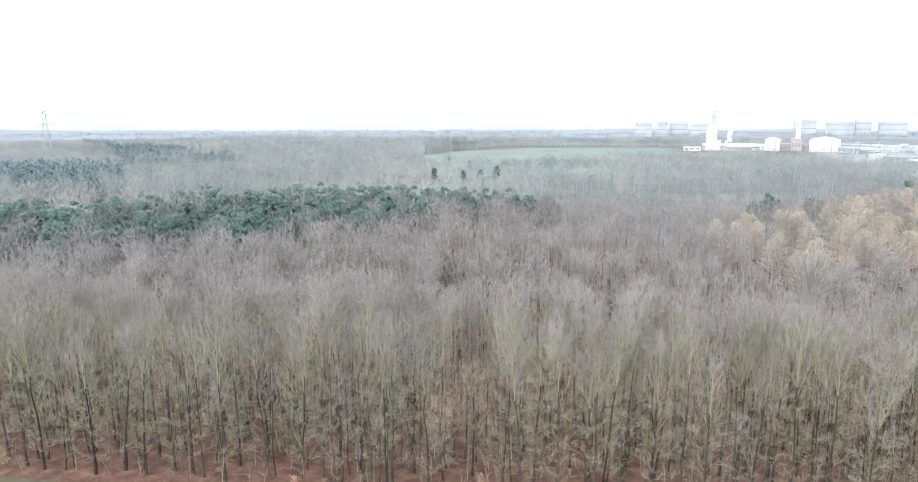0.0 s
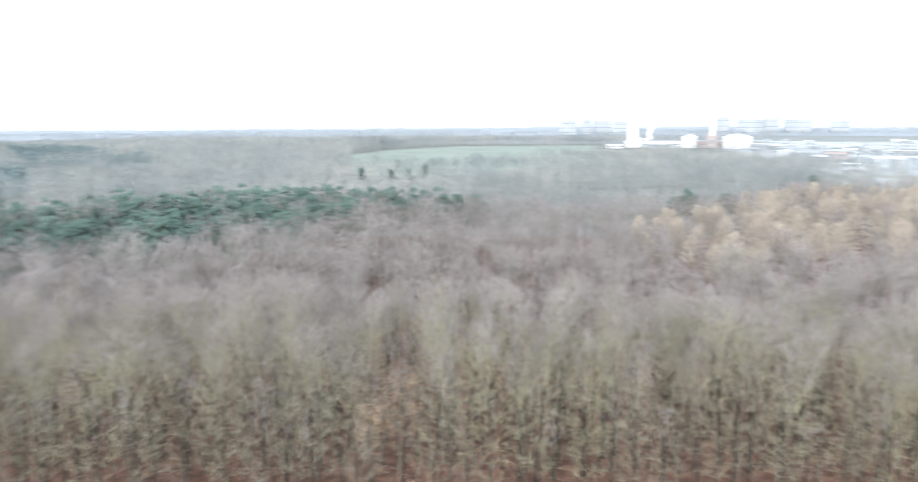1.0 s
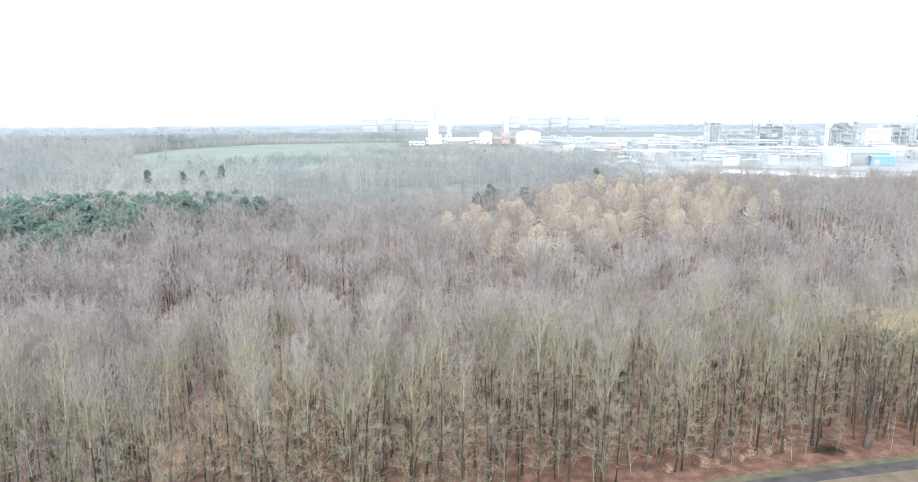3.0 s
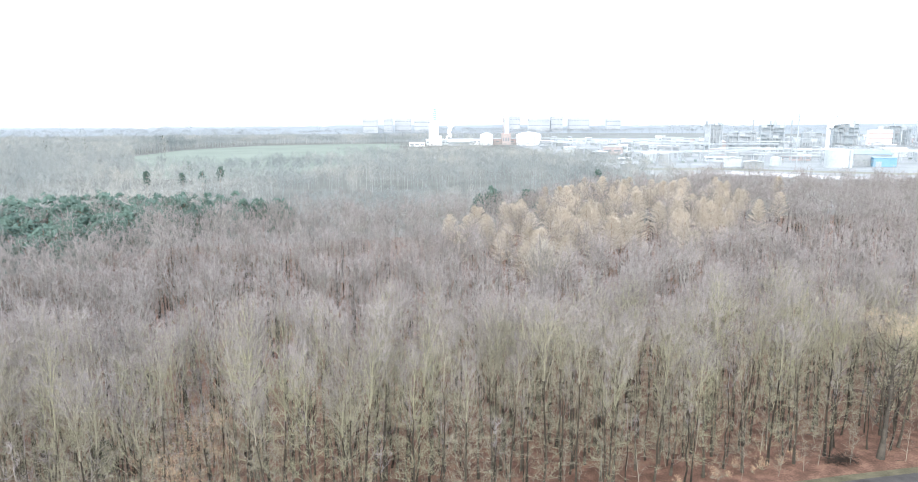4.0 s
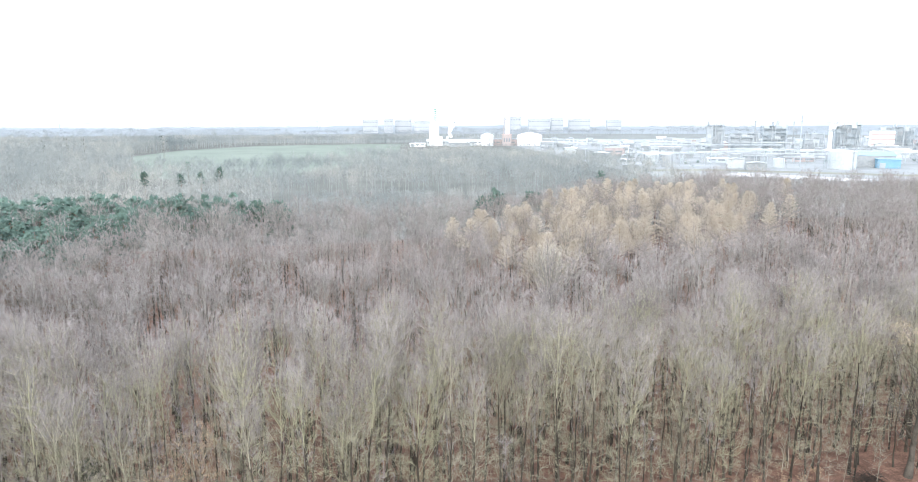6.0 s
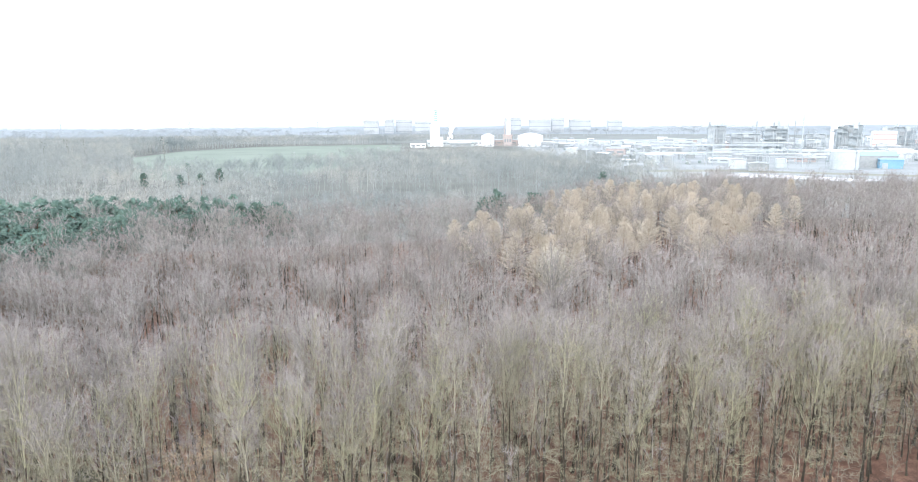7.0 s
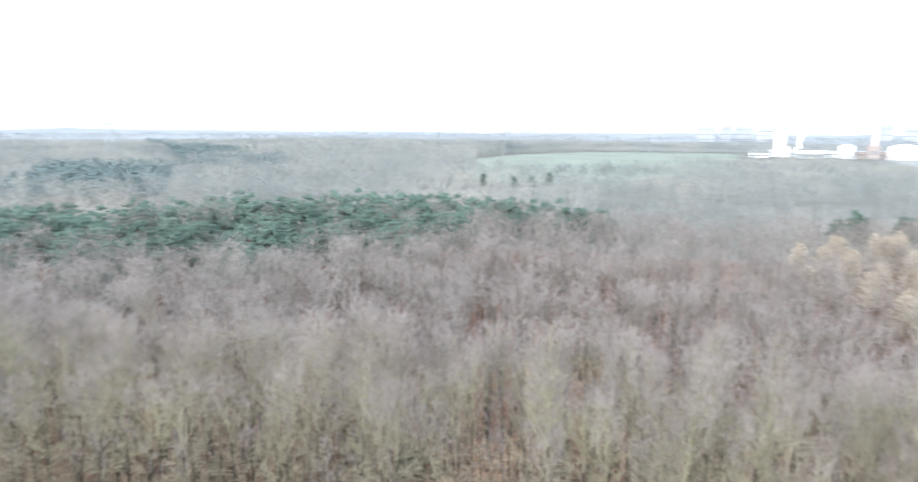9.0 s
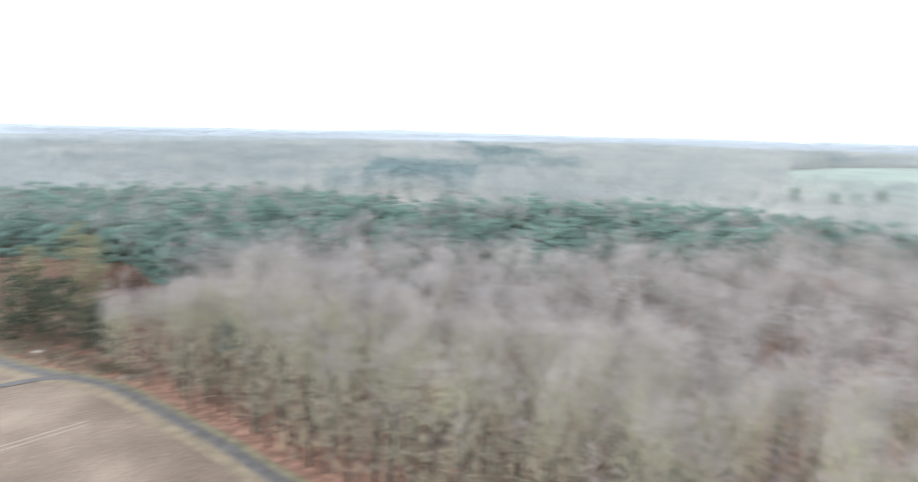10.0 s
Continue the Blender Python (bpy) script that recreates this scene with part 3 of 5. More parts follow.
poplar = tree_thing("poplar_tree", [("trunk", t.mesh("trunk", PALEBARK), ""), ("branchwork", b.mesh("branchwork", surface("bone_pale_bark", (0.34, 0.325, 0.27), (0.5, 0.472, 0.4), 0.5, island=0.3)), "upright bone-pale limbs"), ("crown", w.mesh("crown", LARCH), "")],
                    "pale poplar with upright bone-pale limbs among beeches", "tree")
poplar.matrix_world = pose(17.2, 109.0, 0)

# larches
larch_kinds = []
for i in range(5):
    t, w = larch_tree(random.Random(300 + i), random.Random(i).uniform(19.5, 22.0), 84, 72)
    larch_kinds.append(tree_thing("larch_tree", [("trunk", t.mesh("trunk", PINEBARK), ""), ("crown", w.mesh("crown", LARCH), "straw-coloured crown")],
                                  "straw-yellow leafless larch with a conical crown among beeches", "tree", "larches in the stand"))
spots = [p for p in grid(-2, 102, 98, 226, 6.4, rnd) if inside(*p, LARCHES) and rnd.random() < 0.82] + [(18.4, 117.5), (22.2, 116.2)]
spots += [p for p in grid(10, 125, 100, 240, 11, rnd) if not inside(*p, LARCHES) and any(inside(p[0] + dx, p[1] + dy, LARCHES) for dx, dy in ((9, 0), (-9, 0), (0, 10), (0, -8)))]
for x, y in spots:
    copy_thing(rnd.choice(larch_kinds), pose(x, y, 0, 0, 0, rnd.uniform(0, 360))).scale = (rnd.uniform(0.85, 1.15),) * 2 + (rnd.uniform(0.84, 0.97),)
discard(larch_kinds)

# pines
pine_kinds = []
for i in range(6):
    t, n = pine_tree(random.Random(400 + i), random.Random(i + 9).uniform(16.5, 19.5), 165, 1.0, 7)
    pine_kinds.append((t, n))
pine_spots = [(-97.5, 121), (-94.5, 116.5), (-99, 110), (-116, 88), (-104, 84), (-95.9, 46.5)]
pine_spots += sorted([p for p in grid(-275, -30, 8, 200, 5.0, rnd) if inside(*p, PINES) and rnd.random() < 0.8], key=lambda p: math.hypot(p[0] + 2, p[1] - 5))
things = []
for t, n in pine_kinds:
    things.append(tree_thing("pine_tree", [("trunk", t.mesh("trunk", PINEBARK), "reddish bare trunk"), ("crown", n.mesh("crown", NEEDLE), "blue-green needle crown")],
                             "dark blue-green pine with layered tufts of needles", "tree", "pines behind the beech stand"))
for i, (x, y) in enumerate(pine_spots[:280]):
    k = 0.72 if i == 5 else 1.05 if y > 140 else 1.0
    copy_thing(rnd.choice(things), pose(x, y, 0, 0, 0, rnd.uniform(0, 360))).scale = (k * rnd.uniform(0.95, 1.35),) * 2 + (k * rnd.uniform(0.86, 1.04),)
rest = [(x, y, 0, rnd.uniform(0, 6.28), rnd.uniform(0.95, 1.3), rnd.uniform(0.85, 1.06) * (1.05 if y > 140 else 1.0)) for x, y in pine_spots[280:]]
if rest:
    coarse = [pine_tree(random.Random(440 + i), 18.5, 28, 1.5, 4)[1].arrays() for i in range(4)]
    stuff("pine_crowns", coarse, rest, NEEDLE, "blue-green crowns of the pine wood", "tree crowns")
# lone conifers farther off
for x, y, k in ((-135, 323, 0.84), (-121, 330, 0.72), (-113, 334, 0.8), (-105.5, 337, 0.92), (13.5, 206, 0.94), (17.5, 207, 1.0), (20, 209, 0.9), (29.5, 219, 0.94), (32.5, 221, 0.97), (81, 330, 0.75), (-150, 420, 0.7), (58, 235, 0.75), (101, 258, 0.8)):
    tagged(copy_thing(rnd.choice(things), pose(x, y, 0, 0, 0, rnd.uniform(0, 360))), "single dark conifer standing above leafless woods", "tree", "lone conifers").scale = (k * rnd.uniform(0.75, 1.05),) * 2 + (k * rnd.uniform(0.9, 1.08),)
discard(things)
# bare trees mixed into the pines and along their edge
mixed = [(x, y, 0, rnd.uniform(0, 6.28), rnd.uniform(0.9, 1.25), rnd.uniform(0.84, 1.02)) for x, y in grid(-262, -36, 10, 192, 7.0, rnd) if inside(x, y, PINES) and rnd.random() < (0.7 if x < -116 or y > 150 else 0.22)]
stuff("pine_wood_branches", back_b, mixed, STANDBRANCH, "bare branches among the pines", "branches")
stuff("pine_wood_crowns", back_w, mixed, TWIG, "leafless broadleaf crowns among the pines", "tree crowns")

# thin suppressed poles between the tall trees
pole_t, pole_w = [], []
for i in range(5):
    rng = random.Random(680 + i)
    t, b, w = bare_tree(rng, rng.uniform(13, 17), 9, 0, 14, 0, 1.2, 0.085, 0.016, sides=5, deep=0.25)
    pole_t.append(t.arrays()), pole_w.append(joined([b.arrays(), w.arrays()]))
spots = [(x, y, -0.02, rnd.uniform(0, 6.28), rnd.uniform(0.8, 1.3), rnd.uniform(0.7, 1.1)) for x, y in grid(-116, 78, 28, 118, 3.5, rnd)
         if road_y(x) + 3.4 < y < road_y(x) + 40 and rnd.random() < 0.8 and x < 0.82 * y + 10 and math.hypot(x + 22, y - 57) > 5 and not inside(x, y, PINES)]
stuff("pole_stems", pole_t, spots, BARK, "thin dark stems of suppressed trees in the stand", "tree trunks")
stuff("pole_twigs", pole_w, spots, TWIG, "sparse twigs of suppressed trees in the stand", "tree crowns")

# slender saplings under the tall trees
sapling = []
for i in range(4):
    rng = random.Random(640 + i)
    sp = Soup()
    h = rng.uniform(3.5, 7)
    sp.spike(Vector((0, 0, 0)), Vector((rng.uniform(-0.8, 0.8), rng.uniform(-0.8, 0.8), h)), 0.035)
    for k in range(22):
        sp.spike(Vector((0, 0, h * rng.uniform(0.15, 0.9))), unit(rng.uniform(0, 6.283), rng.uniform(0.0, 1.2)) * rng.uniform(0.6, 1.8), 0.016)
    for k in range(30):
        sp.sliver(Vector((rng.uniform(-0.7, 0.7), rng.uniform(-0.7, 0.7), h * rng.uniform(0.2, 0.95))), unit(rng.uniform(0, 6.283), rng.uniform(-0.2, 1.2)) * rng.uniform(0.4, 1.0), 0.015, rng)
    sapling.append(sp.arrays())
spots = [(x, y, -0.02, rnd.uniform(0, 6.28), rnd.uniform(0.8, 1.4), rnd.uniform(0.7, 1.3)) for x, y in grid(-118, 75, 28, 108, 2.5, rnd)
         if road_y(x) + 3.2 < y < road_y(x) + 34 and rnd.random() < (0.6 if y < road_y(x) + 12 else 0.35) and x < 0.82 * y + 10]
stuff("saplings", sapling, spots, BRANCH, "slender bare saplings under the beech stand", "saplings")

# fallen sticks on the forest floor
stick = []
for i in range(3):
    rng = random.Random(660 + i)
    sp = Soup()
    sp.rod([Vector((0, 0, 0.03)), Vector((rng.uniform(0.6, 1.2), 0.15, 0.08)), Vector((2.0, rng.uniform(-0.3, 0.4), 0.04))], [0.035, 0.028, 0.012], 4)
    sp.spike(Vector((0.7, 0.08, 0.06)), Vector((0.7, 0.6, 0.1)), 0.025)
    stick.append(sp.arrays())
spots = [(x, y, -0.02, rnd.uniform(0, 6.28), rnd.uniform(0.4, 1.2), 1.0) for x, y in grid(-118, 75, 28, 108, 2.6, rnd) if road_y(x) + 2.4 < y < road_y(x) + 34 and rnd.random() < 0.22]
stuff("fallen_sticks", stick, spots, BARK, "fallen sticks lying on the leaf litter", "sticks")

# shrubs and brush along the path
shrub_kinds = []
for i in range(3):
    rng = random.Random(700 + i)
    st, lv = Soup(), Soup()
    for k in range(16):
        st.spike(Vector((rng.uniform(-0.3, 0.3), rng.uniform(-0.3, 0.3), 0)), unit(rng.uniform(0, 6.283), rng.uniform(0.6, 1.4)) * rng.uniform(0.8, 1.7), 0.02)
    for k in range(14):
        leaves(lv, rng, unit(rng.uniform(0, 6.283), 0) * rng.uniform(0, 0.9) + Vector((0, 0, rng.uniform(0.4, 1.5))), (0.4, 0.25), 24, 0.1)
    shrub_kinds.append(tree_thing("beech_shrub", [("stem", st.mesh("stem", BRANCH), ""), ("foliage", lv.mesh("foliage", DRYLEAF), "withered orange-brown leaves")],
                                  "low beech shrub with withered orange-brown leaves by the path", "shrub", "shrubs along the forest edge"))
shrub_at = [(29.5, 68.6), (31.2, 68.9), (34.4, 69.6), (35.6, 70.4), (38.4, 71.2), (25.2, 67.6), (40.6, 72.2), (33, 70.8)]
for x in range(-104, 14, 4):
    if rnd.random() < 0.4:
        xx = x + rnd.uniform(-1.5, 1.5)
        shrub_at.append((xx, road_y(xx) + rnd.uniform(3.2, 6.5)))
for x, y in shrub_at:
    k = rnd.uniform(0.45, 0.95)
    copy_thing(rnd.choice(shrub_kinds), pose(x, y, -0.02, 0, 0, rnd.uniform(0, 360))).scale = (k * 1.2, k * 1.2, k)
discard(shrub_kinds)
rng = random.Random(801)
brush = Soup()
for k in range(160):
    p = Vector((rng.gauss(0, 1.1), rng.gauss(0, 0.5), rng.uniform(0, 0.5)))
    d = unit(rng.uniform(0, 6.283), rng.uniform(-0.1, 0.5)) * rng.uniform(0.8, 2.0)
    brush.rod([p, p + d * 0.5 + Vector((0, 0, 0.1)), p + d], [0.035, 0.03, 0.012], 3)
heap = tagged(new("brush_heap", brush.mesh("brush_heap", surface("wet_dead_wood", (0.025, 0.02, 0.018), (0.07, 0.055, 0.045), 2.0))), "heap of dark cut branches at the forest edge", "brush pile", kind="stuff")
heap.matrix_world = pose(45.6, 71.6, -0.1, 0, 0, 14) @ Matrix.Diagonal((0.9, 0.8, 0.7, 1))
# evergreens and olive bushes beside the junction
bush_kinds = []
EVERGREEN = surface("dark_evergreen_leaves", (0.025, 0.035, 0.022), (0.06, 0.075, 0.05), 0.8, island=0.3)
OLIVE = surface("olive_ivy_leaves", (0.13, 0.13, 0.075), (0.24, 0.23, 0.14), 0.6, island=0.3)
DARK, IVY = "dark dense evergreen beside the path junction", "olive ivy-clad tree beside the path junction"
for x, y, h, wide, mat, name, label in ((-136, 29.5, 11.0, 5.0, EVERGREEN, "evergreen_tree", DARK), (-129.5, 31.5, 12.5, 4.6, EVERGREEN, "evergreen_tree", DARK),
                                        (-123, 35, 9.0, 3.6, EVERGREEN, "evergreen_tree", DARK), (-137, 37, 18.0, 4.6, OLIVE, "ivy_clad_tree", IVY),
                                        (-139, 25.5, 11.5, 4.6, EVERGREEN, "evergreen_tree", DARK), (-147, 26, 13.5, 5.2, EVERGREEN, "evergreen_tree", DARK), (-37.5, 72.8, 3.2, 1.0, EVERGREEN, "holly_bush", "small dark green holly under the beeches"), (-150, 37, 18.5, 4.2, OLIVE, "ivy_clad_tree", IVY), (-147, 29, 15.0, 3.6, OLIVE, "ivy_clad_tree", IVY)):
    rng = random.Random(int(h * 13))
    t, b, w = bare_tree(rng, h, 20, 3, 8, 0, wide * 0.9, 0.16, 0.02)
    lv = Soup()
    for k in range(110):
        z = rng.uniform(0.08, 1.0)
        r = wide * math.sin(math.pi * (0.2 + 0.72 * z)) * rng.random() ** 0.5
        leaves(lv, rng, unit(rng.uniform(0, 6.283), 0) * r + Vector((0, 0, z * h)), (0.9, 0.7), 26, 0.42)
    ob = tree_thing(name, [("trunk", t.mesh("trunk", BARK), ""), ("branchwork", b.mesh("branchwork", BRANCH), ""), ("foliage", lv.mesh("foliage", mat), "")], label, "shrub" if "bush" in name else "tree")
    ob.matrix_world = pose(x, y, 0)

BRAMBLE = surface("bramble_leaves", (0.05, 0.045, 0.03), (0.12, 0.1, 0.07), 0.6, island=0.4)
bramble_kinds = []
for i in range(3):
    rng = random.Random(760 + i)
    st, lv = Soup(), Soup()
    for k in range(30):
        st.spike(Vector((rng.uniform(-0.8, 0.8), rng.uniform(-0.8, 0.8), 0)), unit(rng.uniform(0, 6.283), rng.uniform(0.5, 1.4)) * rng.uniform(0.8, 2.0), 0.02)
    for k in range(26):
        leaves(lv, rng, unit(rng.uniform(0, 6.283), 0) * rng.uniform(0, 1.4) + Vector((0, 0, rng.uniform(0.2, 1.3))), (0.5, 0.3), 18, 0.16)
    bramble_kinds.append(tree_thing("bramble_bush", [("stem", st.mesh("stem", BRANCH), ""), ("foliage", lv.mesh("foliage", BRAMBLE), "dark dull leaves")],
                                    "low dark bramble thicket at the foot of the trees", "shrub", "brambles by the path"))
for x in range(-148, -106, 3):
    for k in range(2):
        xx, k2 = x + rnd.uniform(-1.2, 1.2), rnd.uniform(0.7, 1.3)
        copy_thing(rnd.choice(bramble_kinds), pose(xx, road_y(xx) + rnd.uniform(3.0, 4.2) + 3.0 * k, -0.02, 0, 0, rnd.uniform(0, 360))).scale = (k2 * 1.2, k2 * 1.2, k2)
discard(bramble_kinds)

# tall bare trees with mistletoe, standing out above the far woods
for x, y, h, seed in ((-326, 620, 24, 1), (-318, 632, 23, 2), (-342, 610, 22, 3), (-250, 640, 24.5, 4)):
    rng = random.Random(840 + seed)
    t, b, w = bare_tree(rng, h, 30, 3, 20, 0, 4.0, 0.25, 0.05, sides=4)
    ob = tree_thing("mistletoe_tree", [("trunk", t.mesh("trunk", BARK), ""), ("branchwork", b.mesh("branchwork", FARTWIG), ""), ("crown", w.mesh("crown", FARTWIG), "")],
                    "tall bare tree with dark balls of mistletoe", "tree", "trees with mistletoe")
    for k in range(7):
        ball = Soup()
        c = unit(rng.uniform(0, 6.283), 0) * rng.uniform(0.5, 3.6) + Vector((0, 0, h * rng.uniform(0.62, 0.98)))
        leaves(ball, rng, c, (0.75, 0.7), 40, 0.35)
        o = new("mistletoe", ball.mesh("mistletoe", EVERGREEN))
        o.parent = ob
    ob.matrix_world = pose(x, y, 0)

# far woods
def far_tree(rng, h, limbs, twigs, wide, fine):
    """A distant leafless tree: a thin stem, upswept limbs and a full rounded head of fine twigs."""
    s = Soup()
    s.spike(Vector((0, 0, 0)), Vector((rng.uniform(-0.5, 0.5), 0, h * 0.95)), fine * 1.2)
    for k in range(limbs):
        a, ring = k * 2.399, wide * math.sqrt((k + rng.random()) / limbs)
        tip = Vector((math.cos(a) * ring, math.sin(a) * ring, h - h * 0.2 * (ring / wide) ** 2 - rng.uniform(0, 1.0)))
        foot = Vector((0, 0, max(h * 0.3, tip.z - ring * 1.3 - rng.uniform(1.5, 4.0))))
        s.spike(foot, tip - foot, fine * 0.5)
        for j in range(twigs):
            at = foot.lerp(tip, rng.uniform(0.3, 1.0) ** 0.7) + Vector((rng.uniform(-0.5, 0.5), rng.uniform(-0.5, 0.5), rng.uniform(-0.6, 0.3)))
            s.sliver(at, unit(rng.uniform(0, 6.283), rng.uniform(0.45, 1.4)) * rng.uniform(0.8, 1.9), fine * rng.uniform(0.8, 1.2), rng)
    return s.arrays()


far_kinds = [far_tree(random.Random(500 + i), random.Random(520 + i).uniform(14.5, 17.5), 10, 13, 3.5, 0.062) for i in range(8)]
horizon_kinds = [far_tree(random.Random(540 + i), random.Random(560 + i).uniform(13, 16), 8, 6, 3.2, 0.11) for i in range(5)]
far_conifer = []
for i in range(3):
    rng = random.Random(600 + i)
    s = Soup()
    for k in range(60):
        u = rng.random()
        a = rng.uniform(0, 6.283)
        r = (0.3 + 2.6 * (1 - u)) * rng.uniform(0.3, 1)
        p = Vector((math.cos(a) * r, math.sin(a) * r, 4 + 11 * u))
        s.blade(p, unit(a, rng.uniform(0.0, 1.2)) * rng.uniform(1.2, 2.2), unit(a + 1.57, 0.2) * 0.5)
    far_conifer.append(s.arrays())
FAR_PINES = [[(-470, 318), (-330, 215), (-262, 236), (-360, 335)], [(-900, 760), (-690, 610), (-450, 415), (-355, 330), (-345, 445), (-520, 580)],
             [(-345, 205), (-310, 180), (-300, 200), (-330, 222)]]
CLEARING = [(-36, 178), (10, 188), (40, 215), (72, 240), (66, 290), (40, 322), (-20, 330), (-62, 318), (-58, 240)]
thicket = [(x, y, 0, rnd.uniform(0, 6.28), rnd.uniform(0.6, 0.9), rnd.uniform(0.3, 0.5)) for x, y in grid(-70, 75, 175, 345, 5.2, rnd) if inside(x, y, CLEARING)]
stuff("young_thicket", far_kinds, thicket, FARTWIG, "low thicket of young bare trees in a clearing", "thicket")
bare, conifers = [], []
for x, y in grid(-900, -250, 170, 780, 6.5, rnd):
    if any(inside(x, y, p) for p in FAR_PINES) and (y < 300 or noise.noise(Vector((x * 0.006, y * 0.025, 9))) > -0.05):
        conifers.append((x, y, 0, rnd.uniform(0, 6.28), rnd.uniform(0.9, 1.4), rnd.uniform(0.85, 1.1)))
for x, y in grid(-900, 420, 20, 1180, 9.4, rnd):
    if inside(x, y, PINES) or (y < stand_far_y(x) + 3 and x > -36) or inside(x, y, MEADOW_EDGE) or inside(x, y, WORKS) or (x < -100 and y < 60 and x > -270):
        continue
    if -36 >= x > -270 and y < 190 and not x < -150 - (190 - y):
        continue
    if x > 0.85 * y or x < -262 and y < -0.12 * x - 40:
        continue
    if inside(x, y, CLEARING) or (-62 < x < 195 and 640 < y < 1070):
        continue
    if inside(x, y, FAR_PINES[0]) or inside(x, y, FAR_PINES[2]) or (inside(x, y, FAR_PINES[1]) and noise.noise(Vector((x * 0.006, y * 0.025, 9))) > -0.05):
        continue
    if y < 520 or noise.noise(Vector((x * 0.012, y * 0.012, 3))) > -0.45:
        k = 0.92 + 0.3 * noise.noise(Vector((x * 0.02, y * 0.02, 0)))
        bare.append((x, y, 0, rnd.uniform(0, 6.28), rnd.uniform(1.0, 1.5), k * rnd.uniform(0.85, 1.1)))
# the belt of taller trees round the back of the green field
BELT = smooth_line([(-342, 770), (-340, 850), (-322, 965), (-235, 1062), (-120, 1095), (-40, 1100)], 12)
for bx, by in BELT:
    for k in range(7):
        tall = 1.0 + 0.5 * noise.noise(Vector((bx * 0.02, by * 0.02, 4))) - 0.0012 * (bx + 340)
        bare.append((bx + rnd.uniform(-26, 12), by + rnd.uniform(-24, 26), 0, rnd.uniform(0, 6.28), rnd.uniform(1.2, 1.8), tall * rnd.uniform(0.75, 1.3)))
# low scrub at the foot of the factory
for x, y in grid(-60, 190, 900, 975, 9, rnd):
    if rnd.random() < 0.7:
        bare.append((x, y, 0, rnd.uniform(0, 6.28), rnd.uniform(1.0, 1.5), rnd.uniform(0.25, 0.5)))
stuff("far_woods", far_kinds, [p for p in bare if p[1] < 620], FARTWIG, "leafless woods in the distance, tinted blue-grey for haze", "woods")
stuff("farther_woods", horizon_kinds, [p for p in bare if p[1] >= 620], FARTWIG, "leafless woods round the green field with haze in their colour", "woods")
stuff("far_conifers", far_conifer, conifers, FARNEEDLE, "conifer blocks within the distant woods, paled blue for haze", "woods")
horizon_woods = []
for x, y in grid(-2600, 1500, 60, 2600, 38, rnd):
    if (-900 < x < 420 and y < 1180) or inside(x, y, MEADOW_EDGE) or inside(x, y, WORKS) or y < -0.05 * x - 60 or x > 0.85 * y:
        continue
    if noise.noise(Vector((x * 0.004, y * 0.004, 7))) > -0.2:
        horizon_woods.append((x, y, 0, rnd.uniform(0, 6.28), rnd.uniform(3.0, 4.6), rnd.uniform(0.75, 1.15)))
stuff("horizon_woods", horizon_kinds, horizon_woods, HORIZONTWIG, "leafless woods towards the horizon, coloured pale for haze", "woods")


def hills(name, radius, top, seed, material):
    """A low rolling ridge round the horizon."""
    bm = bmesh.new()
    rows = []
    for i in range(361):
        a = radians(-180 + i)
        n = noise.noise(Vector((math.cos(a) * 6, math.sin(a) * 6, seed)))
        z = top + 9 * n + 3 * noise.noise(Vector((math.cos(a) * 60, math.sin(a) * 60, seed)))
        d = Vector((math.sin(a), math.cos(a), 0))
        rows.append((bm.verts.new(d * (radius - 350) + Vector((0, 0, -0.5))), bm.verts.new(d * radius + Vector((0, 0, z))), bm.verts.new(d * (radius + 300) + Vector((0, 0, z * 0.4)))))
    for r0, r1 in zip(rows, rows[1:]):
        for k in range(2):
            bm.faces.new((r0[k], r0[k + 1], r1[k + 1], r1[k]))
    me = bpy.data.meshes.new(name)
    bm.to_mesh(me)
    bm.free()
    me.materials.append(material)
    return tagged(new(name, me), "low hills on the horizon, coloured pale blue for haze", "hills", kind="structure")


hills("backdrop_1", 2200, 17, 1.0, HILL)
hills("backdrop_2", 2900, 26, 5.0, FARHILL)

# ---- the works and the distant factory ----
TANKWHITE = surface("off_white_tank_paint", (0.4, 0.44, 0.455), (0.5, 0.54, 0.555), 0.05, fine=8, rough=0.5)
WHITE = surface("white_cladding", (0.7, 0.72, 0.73), (0.82, 0.83, 0.84), 0.05, fine=8, rough=0.6)
PALEGREY = surface("pale_grey_cladding", (0.24, 0.265, 0.28), (0.34, 0.365, 0.38), 0.04, fine=8, rough=0.6)
# Steel and window glass paled towards blue-grey: distance haze put into the colour.
STEEL = surface("hazed_pale_steel", (0.32, 0.36, 0.39), (0.42, 0.46, 0.49), 0.2, rough=0.6)
DARKSTEEL = surface("hazed_plant_steel", (0.3, 0.35, 0.385), (0.38, 0.43, 0.465), 0.2, rough=0.6)
BLUE = surface("blue_sheet_metal", (0.15, 0.31, 0.44), (0.2, 0.37, 0.5), 0.05, rough=0.5)
PALEBLUE = surface("pale_blue_sheet_metal", (0.2, 0.32, 0.4), (0.26, 0.38, 0.46), 0.05, rough=0.5)
BRICK = surface("pale_red_brick", (0.36, 0.315, 0.305), (0.44, 0.395, 0.385), 0.2)
